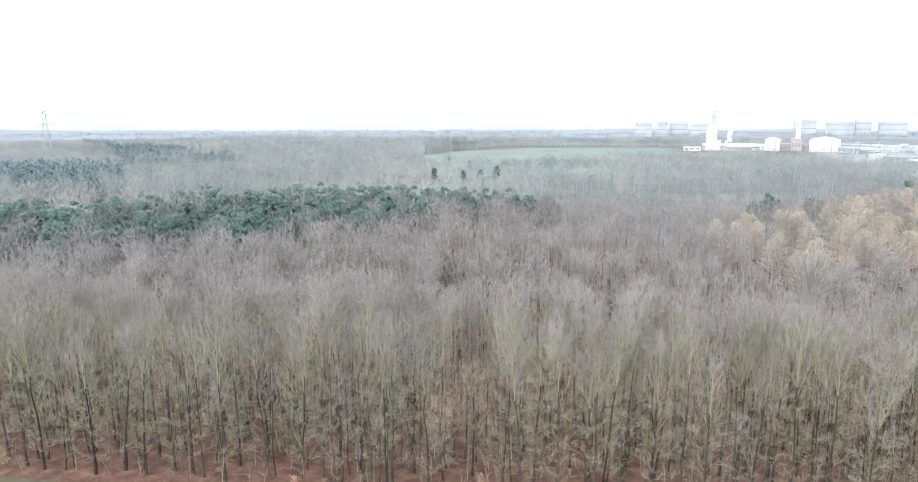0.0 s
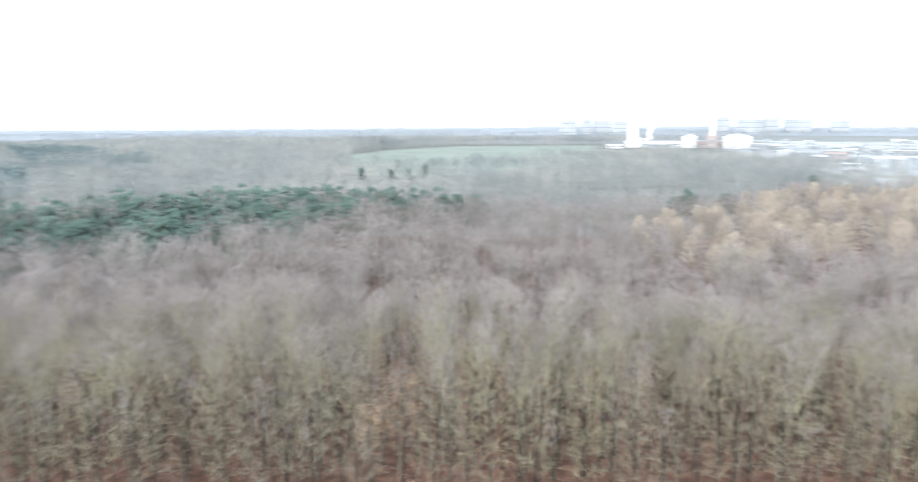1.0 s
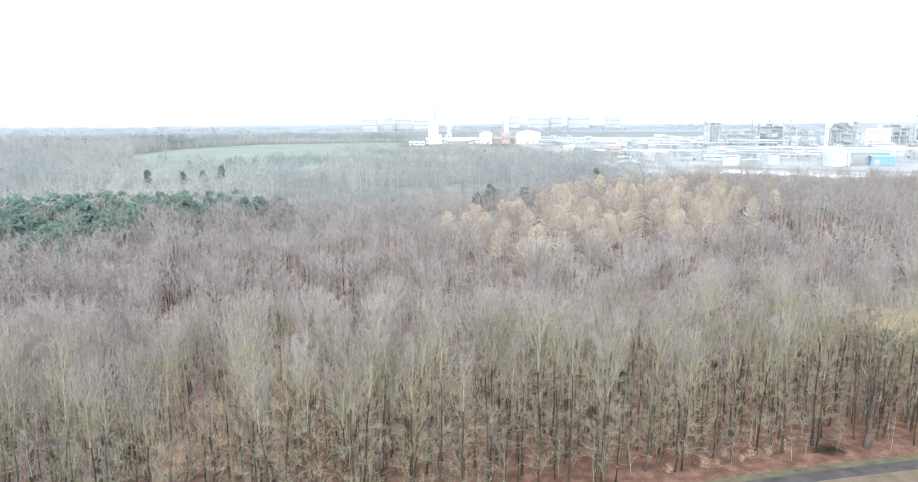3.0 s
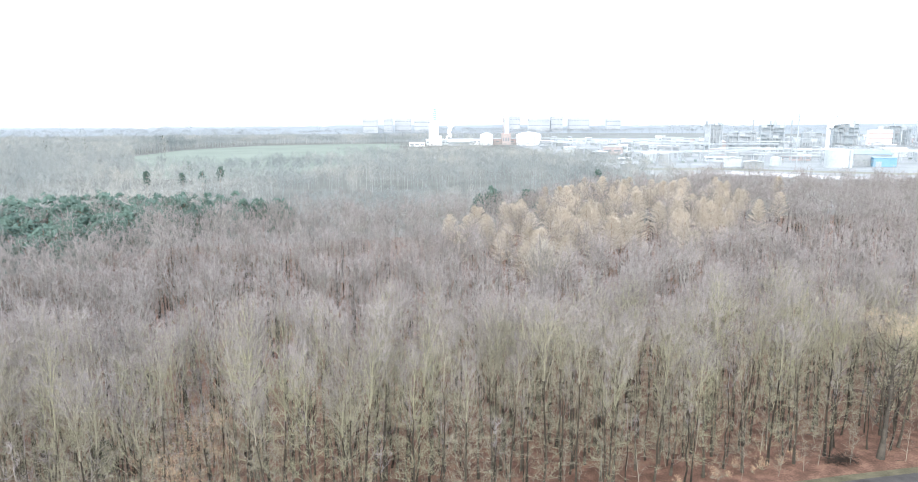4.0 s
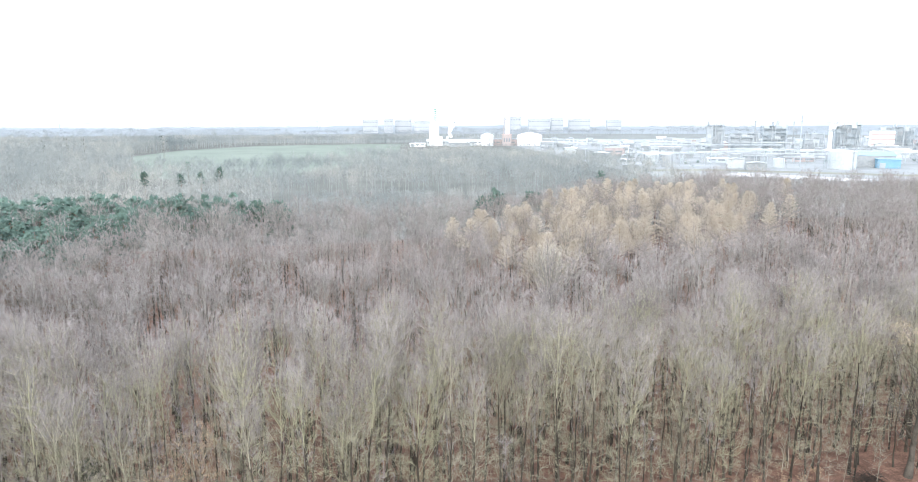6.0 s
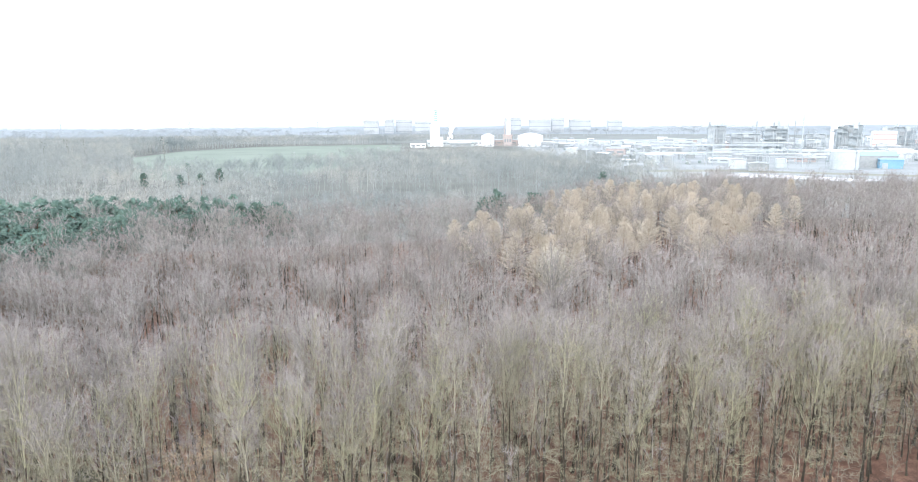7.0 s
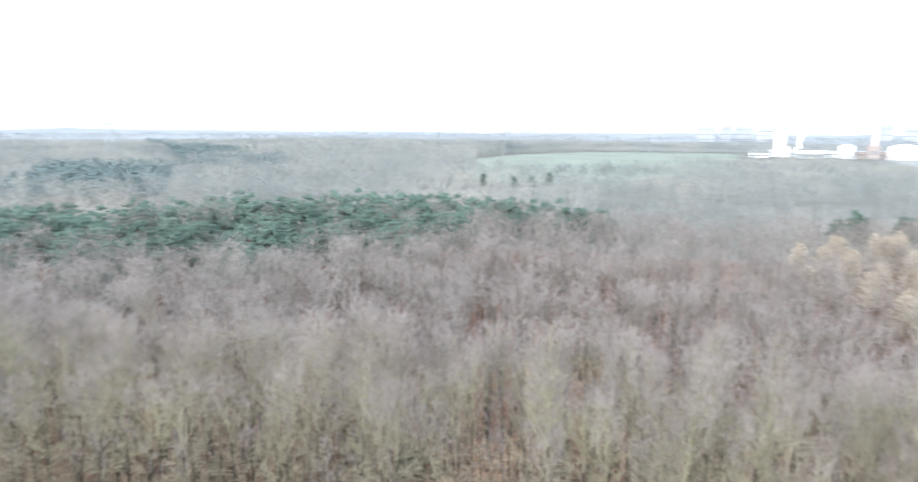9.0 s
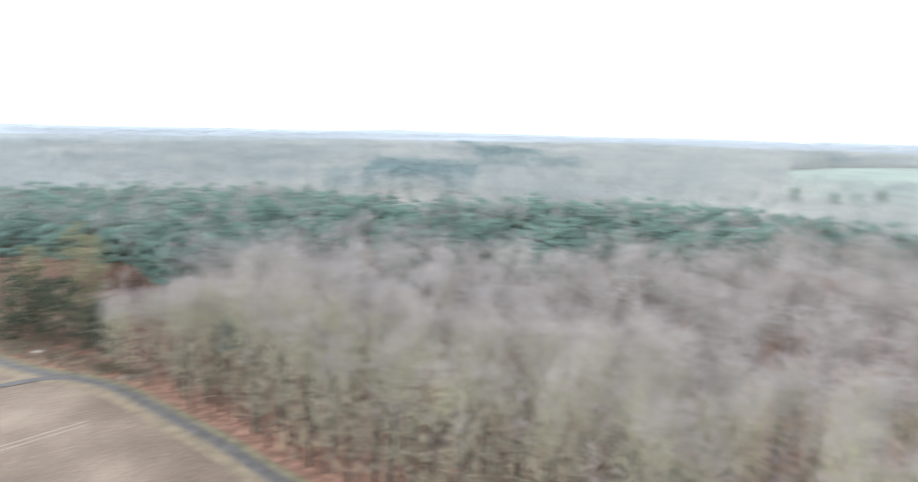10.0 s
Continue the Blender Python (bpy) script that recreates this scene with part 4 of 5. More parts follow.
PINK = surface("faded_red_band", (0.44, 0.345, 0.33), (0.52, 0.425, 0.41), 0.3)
PANE = surface("hazed_window_glass", (0.2, 0.23, 0.255), (0.27, 0.3, 0.33), 0.3, rough=0.2)
GREENBAND = surface("green_paint", (0.18, 0.33, 0.29), (0.24, 0.4, 0.36), 0.3)
CONCRETE = surface("pale_concrete_yard", (0.19, 0.21, 0.22), (0.29, 0.312, 0.322), 0.015, fine=20)
BRIGHTYARD = surface("bright_gravel_yard", (0.42, 0.44, 0.45), (0.55, 0.57, 0.58), 0.04, fine=20)
SCRUB = surface("dull_grass_strip", (0.15, 0.16, 0.13), (0.22, 0.225, 0.19), 0.03, fine=20)


def box_bm(bm, x0, x1, y0, y1, z0, z1, bevel=0.0):
    made = bmesh.ops.create_cube(bm, size=1.0, matrix=Matrix.Translation(((x0 + x1) / 2, (y0 + y1) / 2, (z0 + z1) / 2)) @ Matrix.Diagonal((x1 - x0, y1 - y0, z1 - z0, 1)))
    if bevel:
        edges = list({e for v in made["verts"] for e in v.link_edges})
        bmesh.ops.bevel(bm, geom=edges, offset=bevel, segments=1, affect="EDGES")


def box_part(name, parent, x0, x1, y0, y1, z0, z1, mat, label="", bevel=0.0):
    bm = bmesh.new()
    box_bm(bm, x0, x1, y0, y1, z0, z1, bevel)
    return part(name, bm, mat, parent, label)


def tube_part(name, parent, x, y, z0, z1, r0, r1, mat, label="", sides=24, dome=0.0):
    bm = bmesh.new()
    bmesh.ops.create_cone(bm, cap_ends=True, segments=sides, radius1=r0, radius2=r1, depth=z1 - z0, matrix=Matrix.Translation((x, y, (z0 + z1) / 2)))
    if dome:
        bmesh.ops.create_cone(bm, cap_ends=True, segments=sides, radius1=r1 * 1.01, radius2=r1 * 0.55, depth=dome * 0.6, matrix=Matrix.Translation((x, y, z1 + dome * 0.3)))
        bmesh.ops.create_cone(bm, cap_ends=True, segments=sides, radius1=r1 * 0.55, radius2=r1 * 0.1, depth=dome * 0.4, matrix=Matrix.Translation((x, y, z1 + dome * 0.8)))
    return part(name, bm, mat, parent, label)


def hall(name, x, y, w, d, h, turn, wall, roof, label, category="building", group="", windows=0, pitch=0.12):
    """A works building: body, overhanging pitched roof, window bands and a gate on its south side."""
    ob = tagged(new(name), label, category, group)
    box_part("body", ob, -w / 2, w / 2, -d / 2, d / 2, 0, h, wall)
    bm = bmesh.new()
    e, top = 0.5, h + pitch * d / 2
    v = [bm.verts.new(p) for p in ((-w / 2 - e, -d / 2 - e, h + 0.02), (w / 2 + e, -d / 2 - e, h + 0.02), (w / 2 + e, 0, top + 0.2), (-w / 2 - e, 0, top + 0.2),
                                   (-w / 2 - e, d / 2 + e, h + 0.02), (w / 2 + e, d / 2 + e, h + 0.02))]
    for f in ((0, 1, 2, 3), (3, 2, 5, 4), (0, 3, 4), (1, 5, 2), (0, 4, 5, 1)):
        bm.faces.new([v[i] for i in f])
    bmesh.ops.recalc_face_normals(bm, faces=bm.faces)
    part("roof", bm, roof, ob)
    n = max(2, int(w / 7))
    for row in range(windows):
        z = h * (row + 0.45) / windows
        for i in range(n):
            cx = -w / 2 + w * (i + 0.5) / n
            box_part("window", ob, cx - w / n * 0.36, cx + w / n * 0.36, -d / 2 - 0.06, -d / 2 + 0.1, z, z + min(1.8, h / windows * 0.4), PANE)
    box_part("gate", ob, -w / 2 + w * 0.1, -w / 2 + w * 0.1 + min(4.5, w * 0.25), -d / 2 - 0.09, -d / 2 + 0.1, 0, min(4.2, h * 0.6), STEEL)
    ob.matrix_world = pose(x, y, 0, 0, 0, turn)
    return ob


def tank(name, x, y, r, h, mat, label, dome=2.0):
    """A storage tank: shell with a domed roof, a rim rail and a ladder."""
    ob = tagged(new(name), label, "tank", "tanks of the works")
    tube_part("shell", ob, 0, 0, 0, h, r, r, mat, "", 32, dome)
    bm = bmesh.new()
    for k in range(2):
        bmesh.ops.create_cone(bm, cap_ends=False, segments=32, radius1=r + 0.15, radius2=r + 0.15, depth=0.25, matrix=Matrix.Translation((0, 0, h * (0.5 + 0.49 * k))))
    part("rim", bm, STEEL, ob)
    box_part("ladder", ob, r * 0.3 - 0.4, r * 0.3 + 0.4, -r - 0.25, -r * 0.9, 0, h + 0.8, STEEL)
    ob.matrix_world = pose(x, y, 0)
    return ob


def process_frame(name, x, y, w, d, h, floors, mat, label, seed, turn=0, filled=0.5):
    """An open steel process building: columns, floors, braces and vessels."""
    rng = random.Random(seed)
    ob = tagged(new(name), label, "process building", "open steel plant buildings")
    nx = max(2, int(w / 6) + 1)
    box_part("core", ob, -w * 0.46, w * 0.46, -d * 0.36, d * 0.42, 0, h * 0.97, mat)
    for i in range(nx):
        for j in (0, 1):
            cx, cy = -w / 2 + w * i / (nx - 1), -d / 2 + d * j
            box_part("column", ob, cx - 0.3, cx + 0.3, cy - 0.3, cy + 0.3, 0, h, mat)
    for k in range(1, floors + 1):
        z = h * k / floors
        box_part("floor_deck", ob, -w / 2 - 0.3, w / 2 + 0.3, -d / 2 - 0.3, d / 2 + 0.3, z - 0.4, z, STEEL)
        box_part("guard_rail", ob, -w / 2 - 0.3, w / 2 + 0.3, -d / 2 - 0.45, -d / 2 - 0.32, z + 0.9, z + 1.1, STEEL)
        for i in range(nx - 1):
            if rng.random() < 0.45 + 0.5 * filled:
                cx = -w / 2 + w * (i + 0.5) / (nx - 1)
                ww = w / (nx - 1) * 0.42
                if rng.random() < 0.5:
                    box_part("panel", ob, cx - ww, cx + ww, -d / 2 - 0.1, -d / 2 + 0.15, z - h / floors + 0.3, z - 0.6, rng.choice((PALEGREY, mat, mat, TANKWHITE)))
                else:
                    tube_part("vessel", ob, cx, 0, z - h / floors, z - 0.8, ww * 0.8, ww * 0.8, rng.choice((TANKWHITE, PALEGREY, mat)), "", 14, 0.5)
    for k in range(int(w / 3)):
        px, top = rng.uniform(-w / 2, w / 2), h * rng.uniform(0.35, 1.12)
        tube_part("riser_pipe", ob, px, -d / 2 - 0.9, 0, top, 0.35, 0.35, rng.choice((TANKWHITE, PALEGREY, STEEL, STEEL)), "", 8)
    for k in range(3):
        tube_part("column_vessel", ob, rng.uniform(-w / 2, w / 2), d * 0.1, h * 0.9, h * rng.uniform(1.0, 1.2), 1.1, 1.0, rng.choice((PALEGREY, STEEL)), "", 12, 0.5)
    bm = bmesh.new()
    for i in range(nx - 1):
        a, b = -w / 2 + w * i / (nx - 1), -w / 2 + w * (i + 1) / (nx - 1)
        for k in range(floors):
            if (i + k) % 2:
                p, q = Vector((a, -d / 2, h * k / floors)), Vector((b, -d / 2, h * (k + 1) / floors))
                m = Matrix.Translation((p + q) / 2) @ (q - p).to_track_quat("Z", "Y").to_matrix().to_4x4() @ Matrix.Diagonal((0.25, 0.25, (q - p).length, 1))
                bmesh.ops.create_cube(bm, size=1.0, matrix=m)
    part("bracing", bm, mat, ob)
    ob.matrix_world = pose(x, y, 0, 0, 0, turn)
    return ob


def pipe_rack(x0, y0, x1, y1, h, z_up=0.0, mat=None):
    """A pipe bridge: trestles and a bundle of pipes on them."""
    ob = tagged(new("pipe_bridge"), "pale steel pipe bridge on trestles across the works yard", "pipe bridge", "pipe bridges of the works")
    run = Vector((x1 - x0, y1 - y0, z_up))
    n = max(2, int(run.length / 22))
    side = Vector((-run.y, run.x, 0)).normalized()
    for i in range(n + 1):
        p = Vector((x0, y0, 0)) + run * (i / n)
        bm = bmesh.new()
        for s in (-1.4, 1.4):
            box_bm(bm, p.x + side.x * s - 0.25, p.x + side.x * s + 0.25, p.y + side.y * s - 0.25, p.y + side.y * s + 0.25, 0, h + z_up * i / n)
        part("trestle", bm, STEEL, ob)
    for k in range(4):
        bm = bmesh.new()
        a = Vector((x0, y0, h + 0.4 + (0.9 if k > 2 else 0))) + side * (-1.2 + 0.9 * (k % 3))
        m = Matrix.Translation(a + run / 2) @ run.to_track_quat("Z", "Y").to_matrix().to_4x4()
        bmesh.ops.create_cone(bm, cap_ends=True, segments=8, radius1=0.3, radius2=0.3, depth=run.length, matrix=m)
        part("pipe", bm, mat or TANKWHITE, ob)
    return ob


def stack(x, y, z1, r, mat, label, bands=0, band_mat=None, z0=0.0, name="chimney"):
    ob = tagged(new(name), label, "chimney")
    tube_part("shaft", ob, 0, 0, z0, z1, r * 1.15, r, mat, "", 16)
    for k in range(bands):
        z = z1 - 2 - k * 3.2
        tube_part("band", ob, 0, 0, z - 0.7, z + 0.7, r * 1.08 + 0.25, r * 1.06 + 0.25, band_mat or mat, "", 16)
    ob.matrix_world = pose(x, y, 0)
    return ob


works_yard = sheet("works_yard", [(142, 560), (150, 440), (196, 462), (262, 410), (420, 430), (900, 560), (1300, 900), (1300, 1400), (250, 1300), (120, 1000)], -0.04, CONCRETE,
                   "pale concrete yard of the chemical works", "yard")
bright = sheet("gravel_strip", [(196, 470), (262, 412), (286, 424), (222, 484)], 0.0, BRIGHTYARD, "bright gravel strip beside the works", "yard")
scrub = sheet("scrub_strip", [(150, 500), (215, 500), (330, 440), (520, 470), (520, 486), (330, 460), (220, 520), (150, 520)], 0.0, SCRUB, "dull grass strip along the works fence", "verge")

# factory beyond the wood
silo = tagged(new("silo_tower"), "white silo tower with a green-banded stack", "tower")
box_part("body", silo, -7, 7, -6, 6, 0, 31, WHITE, "", 0.3)
box_part("head_house", silo, -5, 4, -5, 5, 31, 36, WHITE, "", 0.3)
shaft = tube_part("chimney", silo, 1.5, 0, 31, 56, 1.9, 1.7, WHITE, "thin white stack", 16)
for k in range(6):
    tube_part("band", shaft, 1.5, 0, 37 + 3 * k, 38.4 + 3 * k, 2.2, 2.2, GREENBAND, "pale green band", 16)
box_part("annex", silo, 7, 12, -5, 5, 0, 14, WHITE)
silo.matrix_world = pose(2, 1000, 0)
hall("low_hall", -22, 975, 22, 14, 4.5, 0, WHITE, WHITE, "long low white factory hall", windows=1)
hall("low_hall", 38, 978, 30, 12, 6, 0, PALEGREY, WHITE, "low white factory hall with a grey roof", windows=1)
hall("low_hall", 26, 1008, 70, 16, 8, 0, TANKWHITE, WHITE, "long low white factory hall", windows=1)
hall("low_hall", 60, 1020, 70, 18, 8, 0, WHITE, PALEGREY, "long low white factory hall", windows=1)
tank("white_tank", 80, 1000, 9.5, 15.5, WHITE, "white domed storage tank beside the silo tower", 3.0)
tank("white_tank", 143, 1000, 18.5, 15.5, WHITE, "wide white domed storage tank beside the factory", 4.0)
brick = tagged(new("brick_boiler_house"), "pale brick boiler house with a white stack", "building")
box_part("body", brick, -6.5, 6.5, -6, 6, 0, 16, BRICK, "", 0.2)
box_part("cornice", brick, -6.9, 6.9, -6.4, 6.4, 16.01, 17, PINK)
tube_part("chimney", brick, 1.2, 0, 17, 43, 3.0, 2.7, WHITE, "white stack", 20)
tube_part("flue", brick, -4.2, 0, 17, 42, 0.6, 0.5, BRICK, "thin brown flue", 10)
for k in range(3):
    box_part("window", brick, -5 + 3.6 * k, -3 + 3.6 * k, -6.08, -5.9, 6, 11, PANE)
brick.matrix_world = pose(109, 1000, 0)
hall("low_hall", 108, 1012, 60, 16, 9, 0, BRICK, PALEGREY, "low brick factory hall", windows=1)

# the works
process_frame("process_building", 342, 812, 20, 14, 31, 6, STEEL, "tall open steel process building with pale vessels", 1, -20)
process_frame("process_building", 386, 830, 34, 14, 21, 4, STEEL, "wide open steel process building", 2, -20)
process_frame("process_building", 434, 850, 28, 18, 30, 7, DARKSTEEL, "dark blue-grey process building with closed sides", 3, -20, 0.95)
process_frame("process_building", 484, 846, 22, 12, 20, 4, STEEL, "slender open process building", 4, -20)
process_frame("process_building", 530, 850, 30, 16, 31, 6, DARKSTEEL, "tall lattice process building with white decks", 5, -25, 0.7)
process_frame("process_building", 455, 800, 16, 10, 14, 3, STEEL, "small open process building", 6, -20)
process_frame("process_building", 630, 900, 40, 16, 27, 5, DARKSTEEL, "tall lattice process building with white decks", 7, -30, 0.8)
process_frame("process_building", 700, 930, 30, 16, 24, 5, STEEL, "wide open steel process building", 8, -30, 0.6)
block = hall("white_block", 577, 852, 26, 18, 23, -25, WHITE, PALEGREY, "white works building with faded red bands", windows=0, pitch=0.02)
for k in range(3):
    box_part("band", block, -13.08, 13.08, -9.1, -8.9, 5 + 6 * k, 7.2 + 6 * k, PINK, "faded red band")
stack(508, 850, 38, 2.2, WHITE, "slim white exhaust stack")
stack(352, 640, 42, 0.45, STEEL, "thin steel mast in the works", name="mast")
stack(232, 560, 34, 0.4, STEEL, "thin steel mast in the works", name="mast")
stack(640, 870, 62, 0.8, STEEL, "tall thin steel flare stack", name="flare_stack")
stack(655, 880, 52, 0.7, STEEL, "tall thin steel flare stack", name="flare_stack")
stack(415, 862, 36, 0.7, PALEGREY, "slim pale exhaust stack")
stack(470, 870, 36, 0.7, PALEGREY, "slim pale exhaust stack")
tank("white_tank", 317.5, 516, 9.8, 13.5, TANKWHITE, "large white cylindrical tank beside the blue hall", 1.2)
hall("blue_hall", 358, 522, 16, 10, 7, -20, BLUE, PALEBLUE, "bright blue sheet-metal hall in the works", windows=0)
hall("pale_blue_hall", 351, 535, 34, 15, 9.5, -20, PALEGREY, PALEBLUE, "long grey hall with a pale blue roof beside the tank", windows=0, pitch=0.35)
pipe_rack(300, 700, 420, 640, 7)
pipe_rack(215, 640, 330, 560, 6, 0)
pipe_rack(200, 590, 330, 640, 8)
pipe_rack(380, 560, 520, 600, 9)
pipe_rack(130, 1050, 330, 830, 9)
pipe_rack(160, 900, 320, 760, 8)
for k in range(12):
    rr = random.Random(950 + k)
    x, y = rr.uniform(190, 560), rr.uniform(560, 830)
    if inside(x, y, WORKS) and y > 0.2 * x + 480:
        pipe_rack(x, y, x + rr.uniform(50, 130), y + rr.uniform(-45, 25), rr.uniform(5, 10), 0, rr.choice((STEEL, PALEGREY, TANKWHITE)))
rng = random.Random(909)
kinds = ((TANKWHITE, WHITE, "low white works hall with a pale roof"), (PALEGREY, TANKWHITE, "low grey works hall with a white roof"), (PALEGREY, PALEGREY, "low pale grey works building"),
         (TANKWHITE, PALEGREY, "low white works hall with a grey roof"), (BRICK, PALEGREY, "low brick works building with a grey roof"))
taken = [(342, 812, 22), (386, 830, 26), (434, 850, 24), (484, 846, 20), (530, 850, 26), (577, 852, 24), (317, 516, 20), (366, 524, 24), (342, 534, 20), (508, 850, 14), (455, 800, 14), (630, 900, 30), (700, 930, 26)]
for k in range(900):
    x, y = rng.uniform(140, 760), rng.uniform(500, 1150)
    w, d, h = rng.uniform(7, 27), rng.uniform(7, 15), rng.uniform(3, 8.5)
    if not inside(x, y, WORKS) or y < 0.1 * x + 470 or any(math.hypot(x - a, y - b) < r + w * 0.62 for a, b, r in taken):
        continue
    taken.append((x, y, w * 0.6))
    wall, roof, label = rng.choices(kinds, (2, 3, 5, 3, 1))[0]
    if rng.random() < 0.22:
        tank("storage_tank", x, y, rng.uniform(4, 7), rng.uniform(6, 11), rng.choice((TANKWHITE, PALEGREY)), "pale cylindrical storage tank in the works yard", 0.8)
    else:
        hall("works_hall", x, y, w, d, h, rng.choice((-22, -20, 68)), wall, roof, label, group="low halls of the works", windows=1)
    if len(taken) > 150:
        break

# small tanks, containers and bushes between the halls
CLUTTER = surface("muted_container_paint", (0.2, 0.27, 0.27), (0.4, 0.45, 0.45), 0.08, spread=0.35)
for k in range(110):
    x, y = rng.uniform(165, 640), rng.uniform(520, 900)
    if not inside(x, y, WORKS) or y < 0.1 * x + 478 or any(math.hypot(x - a, y - b) < r * 0.8 + 3 for a, b, r in taken):
        continue
    if k % 3 == 0:
        tank("storage_tank", x, y, rng.uniform(1.6, 3.4), rng.uniform(3.5, 8), rng.choice((TANKWHITE, PALEGREY, STEEL)), "small pale upright tank in the works yard", 0.6)
        continue
    box = tagged(new("shipping_container"), "muted steel container standing in the works yard", "container", "containers in the works yard")
    w, h = rng.uniform(2.0, 4.2), rng.uniform(1.5, 2.4)
    box_part("body", box, -w, w, -1.2, 1.2, 0.1, h, CLUTTER, "", 0.08)
    for sx in (-1, 1):
        box_part("corner_post", box, sx * w - 0.12, sx * w + 0.12, -1.26, -1.1, 0, h + 0.06, STEEL)
    box_part("door", box, w * 0.2, w * 0.9, -1.25, -1.18, 0.2, h - 0.15, STEEL)
    box.matrix_world = pose(x, y, 0, 0, 0, rng.choice((-22, -18, 68)))
yard_trees = [(x, y, 0, rng.uniform(0, 6.28), rng.uniform(0.6, 1.0), rng.uniform(0.28, 0.6)) for x, y in grid(150, 640, 455, 860, 15, rng)
              if inside(x, y, WORKS) and rng.random() < 0.35 and not any(math.hypot(x - a, y - b) < r * 0.7 for a, b, r in taken)]
stuff("yard_trees", far_kinds, yard_trees, FARTWIG, "small bare trees and bushes between the works halls", "trees")


def van(x, y, turn):
    ob = tagged(new("van"), "white delivery van parked beside the gravel strip", "van", "vans by the works")
    bm = bmesh.new()
    box_bm(bm, -2.6, 1.5, -1, 1, 0.4, 2.5, 0.15)
    box_bm(bm, 1.5, 2.6, -0.95, 0.95, 0.4, 1.5, 0.15)
    part("body", bm, WHITE, ob)
    box_part("windscreen", ob, 1.45, 1.62, -0.85, 0.85, 1.55, 2.3, PANE)
    for sx in (-1.7, 1.7):
        for sy in (-0.95, 0.95):
            bm = bmesh.new()
            bmesh.ops.create_cone(bm, cap_ends=True, segments=14, radius1=0.38, radius2=0.38, depth=0.25, matrix=Matrix.Translation((sx, sy, 0.38)) @ Matrix.Rotation(math.pi / 2, 4, "X"))
            part("wheel", bm, PANE, ob)
    ob.matrix_world = pose(x, y, 0, 0, 0, turn) @ Matrix.Scale(0.67, 4)


for x, y, turn in ((190, 452, 10), (196, 447, 15), (202, 443, 20), (209, 440, 12)):
    van(x, y, turn)

STEAM = surface("white_steam", (0.78, 0.79, 0.8), (0.86, 0.87, 0.88), 0.1, rough=1.0)
for x, y, base, top, wide, lean, seed in ((22, 1003, 7, 42, 4.5, 0.25, 1), (508, 846, 24, 44, 8.0, 0.3, 2)):
    rng = random.Random(870 + seed)
    bm = bmesh.new()
    for k in range(26):
        u = (k + rng.random()) / 26
        r = wide * (0.45 + 0.9 * u) * rng.uniform(0.45, 0.8)
        p = Vector((lean * (top - base) * u + rng.gauss(0, wide * 0.3), rng.gauss(0, wide * 0.2), base + (top - base) * u))
        made = bmesh.ops.create_icosphere(bm, subdivisions=2, radius=r, matrix=Matrix.Translation(p))
        for v in made["verts"]:
            v.co += (v.co - p) * (0.3 * noise.noise(v.co * (1.6 / wide)))
    me = bpy.data.meshes.new("steam_plume")
    bm.to_mesh(me)
    bm.free()
    me.materials.append(STEAM)
    tagged(new("steam_plume", me), "ragged white steam plume rising from the plant", "steam", kind="stuff").matrix_world = pose(x, y, 0)

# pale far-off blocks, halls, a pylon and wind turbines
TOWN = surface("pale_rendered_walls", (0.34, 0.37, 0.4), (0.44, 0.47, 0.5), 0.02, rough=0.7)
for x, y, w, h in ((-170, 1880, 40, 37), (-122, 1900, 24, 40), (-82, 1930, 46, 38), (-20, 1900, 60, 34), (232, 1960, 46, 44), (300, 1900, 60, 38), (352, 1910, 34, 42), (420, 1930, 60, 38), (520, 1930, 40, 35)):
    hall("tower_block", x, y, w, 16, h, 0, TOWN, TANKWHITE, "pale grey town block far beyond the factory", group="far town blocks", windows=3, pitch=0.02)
for x, y, w in ((-2120, 1830, 60), (-1950, 1900, 110), (-1830, 1930, 70), (-1030, 2430, 60)):
    hall("far_hall", x, y, w, 30, 8, 40, WHITE, WHITE, "long white hall far off on the plain", group="far white halls", windows=1, pitch=0.05)


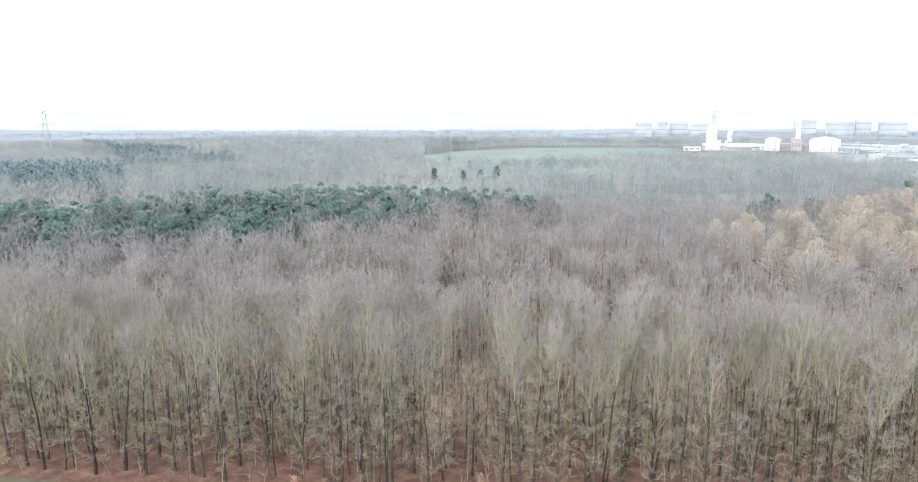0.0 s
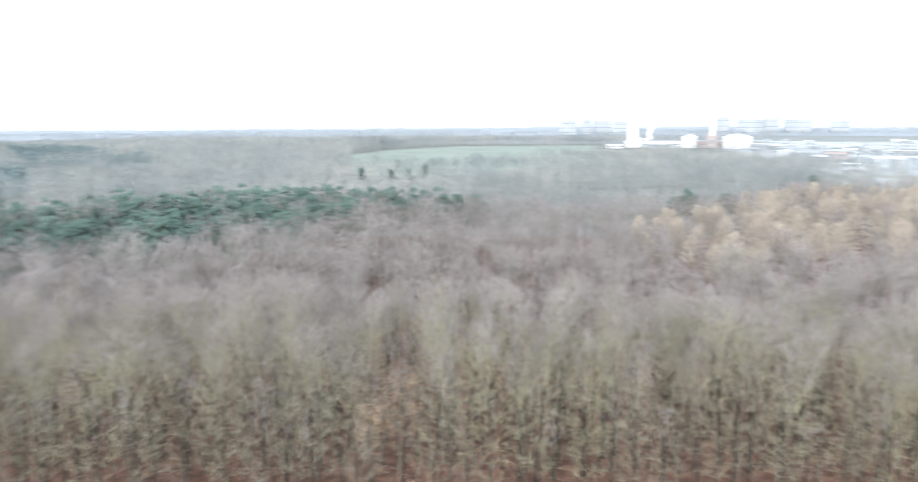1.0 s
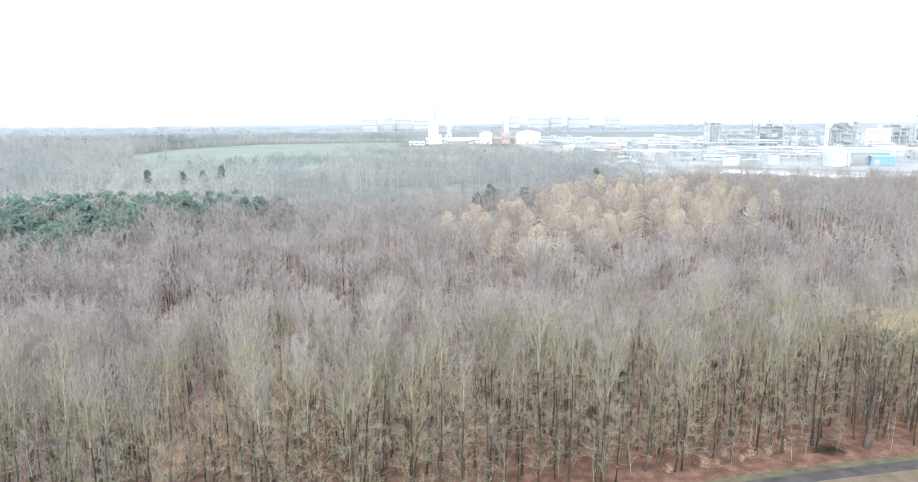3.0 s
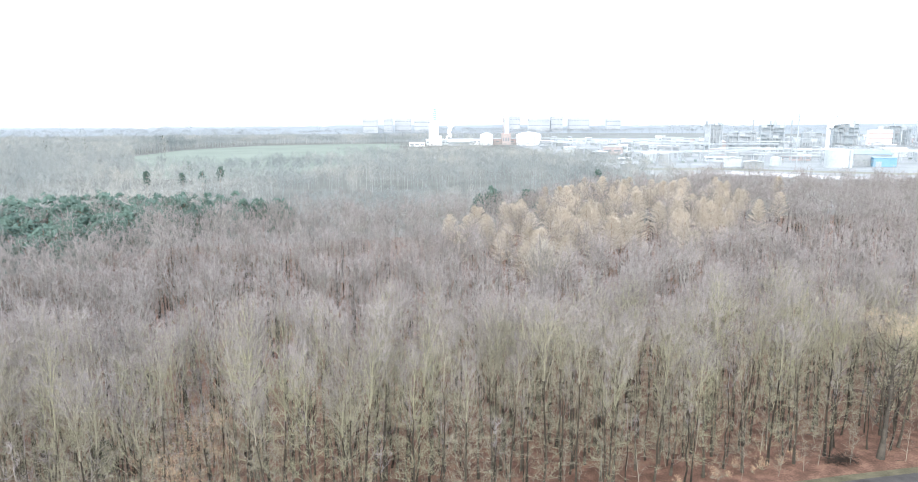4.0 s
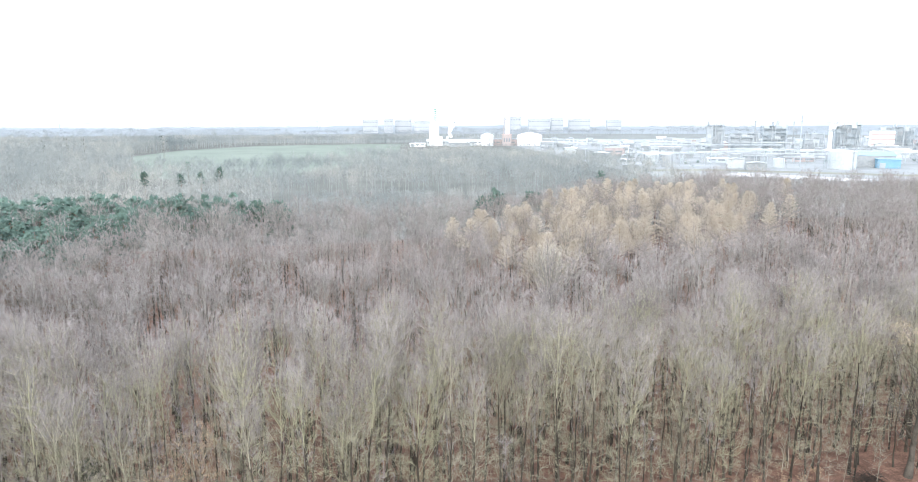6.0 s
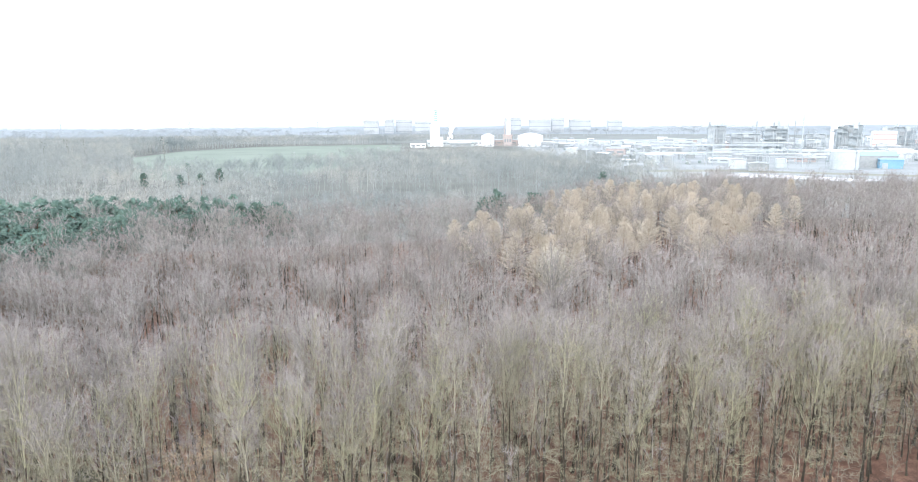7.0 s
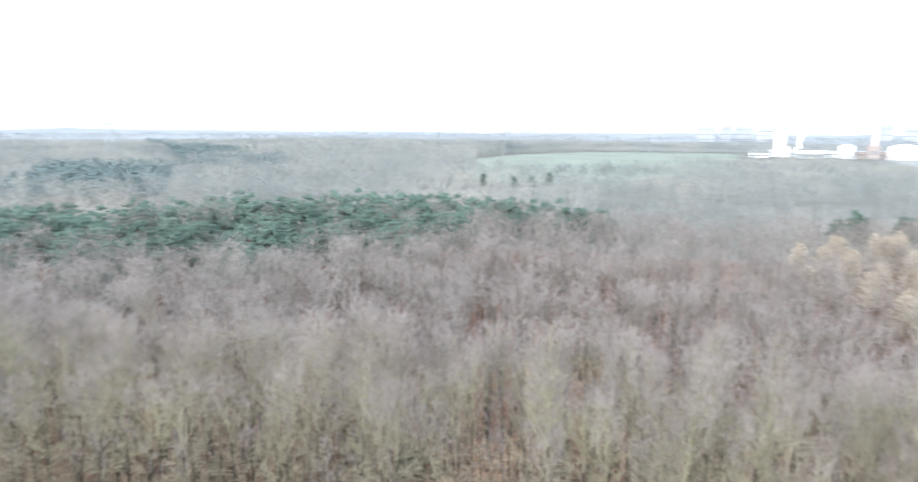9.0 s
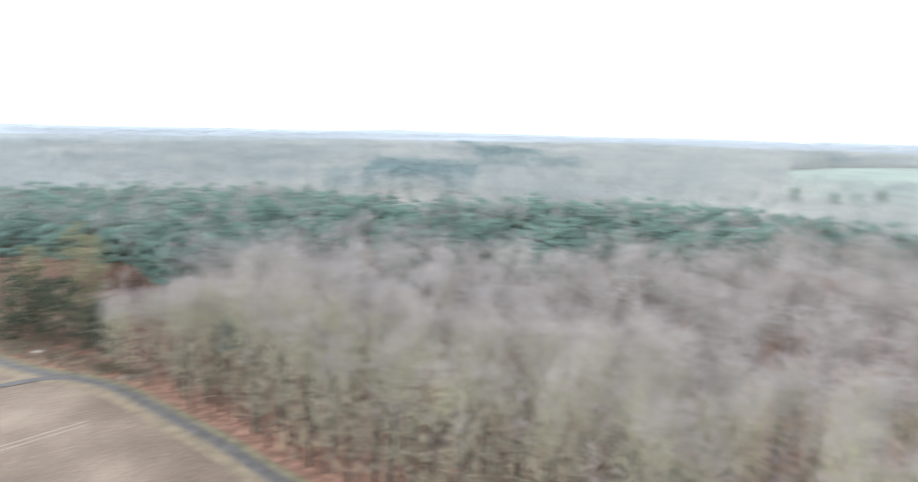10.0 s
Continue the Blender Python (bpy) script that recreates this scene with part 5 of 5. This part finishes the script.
def lattice_pylon(x, y, h, turn):
    """A power pylon: four legs, lattice, three cross arms."""
    ob = tagged(new("power_pylon"), "tall pale grey lattice power pylon above the woods", "pylon")

    def bar(bm, p, q, r):
        p, q = Vector(p), Vector(q)
        bmesh.ops.create_cube(bm, size=1.0, matrix=Matrix.Translation((p + q) / 2) @ (q - p).to_track_quat("Z", "Y").to_matrix().to_4x4() @ Matrix.Diagonal((r, r, (q - p).length, 1)))
    for sx, sy in ((1, 1), (1, -1), (-1, 1), (-1, -1)):
        bm = bmesh.new()
        bar(bm, (sx * 4.5, sy * 4.5, 0), (sx * 0.8, sy * 0.8, h), 0.26)
        part("leg", bm, STEEL, ob)
    bm = bmesh.new()
    for k in range(9):
        a, b = k / 9, (k + 1) / 9
        ra, rb = 4.5 - 3.7 * a, 4.5 - 3.7 * b
        for s in (-1, 1):
            bar(bm, (-ra, s * ra, h * a), (rb, s * rb, h * b), 0.11)
            bar(bm, (ra, s * ra, h * a), (-rb, s * rb, h * b), 0.11)
            bar(bm, (s * ra, -ra, h * a), (s * rb, rb, h * b), 0.11)
    part("lattice", bm, STEEL, ob)
    for z, half in ((0.72, 9), (0.84, 11), (0.95, 7)):
        bm = bmesh.new()
        bar(bm, (-half, 0, h * z), (half, 0, h * z), 0.3)
        bar(bm, (-half, 0, h * z), (0, 0, h * z + 1.6), 0.15)
        bar(bm, (half, 0, h * z), (0, 0, h * z + 1.6), 0.15)
        part("cross_arm", bm, STEEL, ob)
    ob.matrix_world = pose(x, y, 0, 0, 0, turn)


lattice_pylon(-630, 490, 52, 40)
for x, y, h, turn in ((-1180, 2200, 33, 10), (-830, 2350, 33, 60), (-420, 2500, 33, 100)):
    ob = tagged(new("wind_turbine"), "small white wind turbine on the horizon", "wind turbine", "wind turbines on the horizon")
    tube_part("tower", ob, 0, 0, 0, h, 1.8, 1.2, TANKWHITE, "", 12)
    box_part("nacelle", ob, -1.6, 1.6, -3, 2, h, h + 2.6, WHITE, "", 0.3)
    for k in range(3):
        bm = bmesh.new()
        bmesh.ops.create_cone(bm, cap_ends=True, segments=6, radius1=0.8, radius2=0.15, depth=11, matrix=Matrix.Translation((0, -3.4, h + 1.3)) @ Matrix.Rotation(radians(turn + 120 * k), 4, "Y") @ Matrix.Translation((0, 0, 5.5)))
        part("blade", bm, WHITE, ob)
    ob.matrix_world = pose(x, y, 0)

# ---- things beside the path ----
PLANK = surface("bleached_bench_wood", (0.42, 0.4, 0.36), (0.6, 0.57, 0.52), 1.5, fine=14)
table = tagged(new("picnic_table"), "bleached wooden picnic table with two benches beside the path", "picnic table", "picnic tables by the path")
for k in range(5):
    box_part("tabletop_plank", table, -0.95, 0.95, -0.38 + 0.155 * k, -0.38 + 0.155 * k + 0.14, 0.71, 0.755, PLANK, "", 0.008)
for s in (-1, 1):
    for k in range(2):
        y0 = s * 0.78 - 0.14 + 0.145 * k
        box_part("seat_plank", table, -0.95, 0.95, y0, y0 + 0.135, 0.42, 0.46, PLANK, "", 0.008)
    bm = bmesh.new()
    for q in (-1, 1):
        bmesh.ops.create_cube(bm, size=1.0, matrix=Matrix.Translation((s * 0.7, q * 0.42, 0.36)) @ Matrix.Rotation(q * 0.45, 4, "X") @ Matrix.Diagonal((0.07, 0.1, 0.8, 1)))
    part("leg_frame", bm, PLANK, table)
    box_part("seat_beam", table, s * 0.7 - 0.04, s * 0.7 + 0.04, -0.9, 0.9, 0.33, 0.418, PLANK)
    box_part("top_beam", table, s * 0.7 - 0.04, s * 0.7 + 0.04, -0.4, 0.4, 0.63, 0.708, PLANK)
table.scale = (0.67, 0.67, 0.67)
copy_thing(table, pose(-129.0, 26.4, 0.0, 0, 0, 35))
table.matrix_world = pose(-108.6, 35.4, 0.0, 0, 0, 25) @ Matrix.Scale(0.67, 4)

# ---- the plan above is laid out at two thirds of full size: bring everything to true metres ----
for ob in list(scene.objects):
    if ob.parent is None and ob.type in {"MESH", "EMPTY"}:
        ob.matrix_basis = Matrix.Scale(1.5, 4) @ ob.matrix_basis
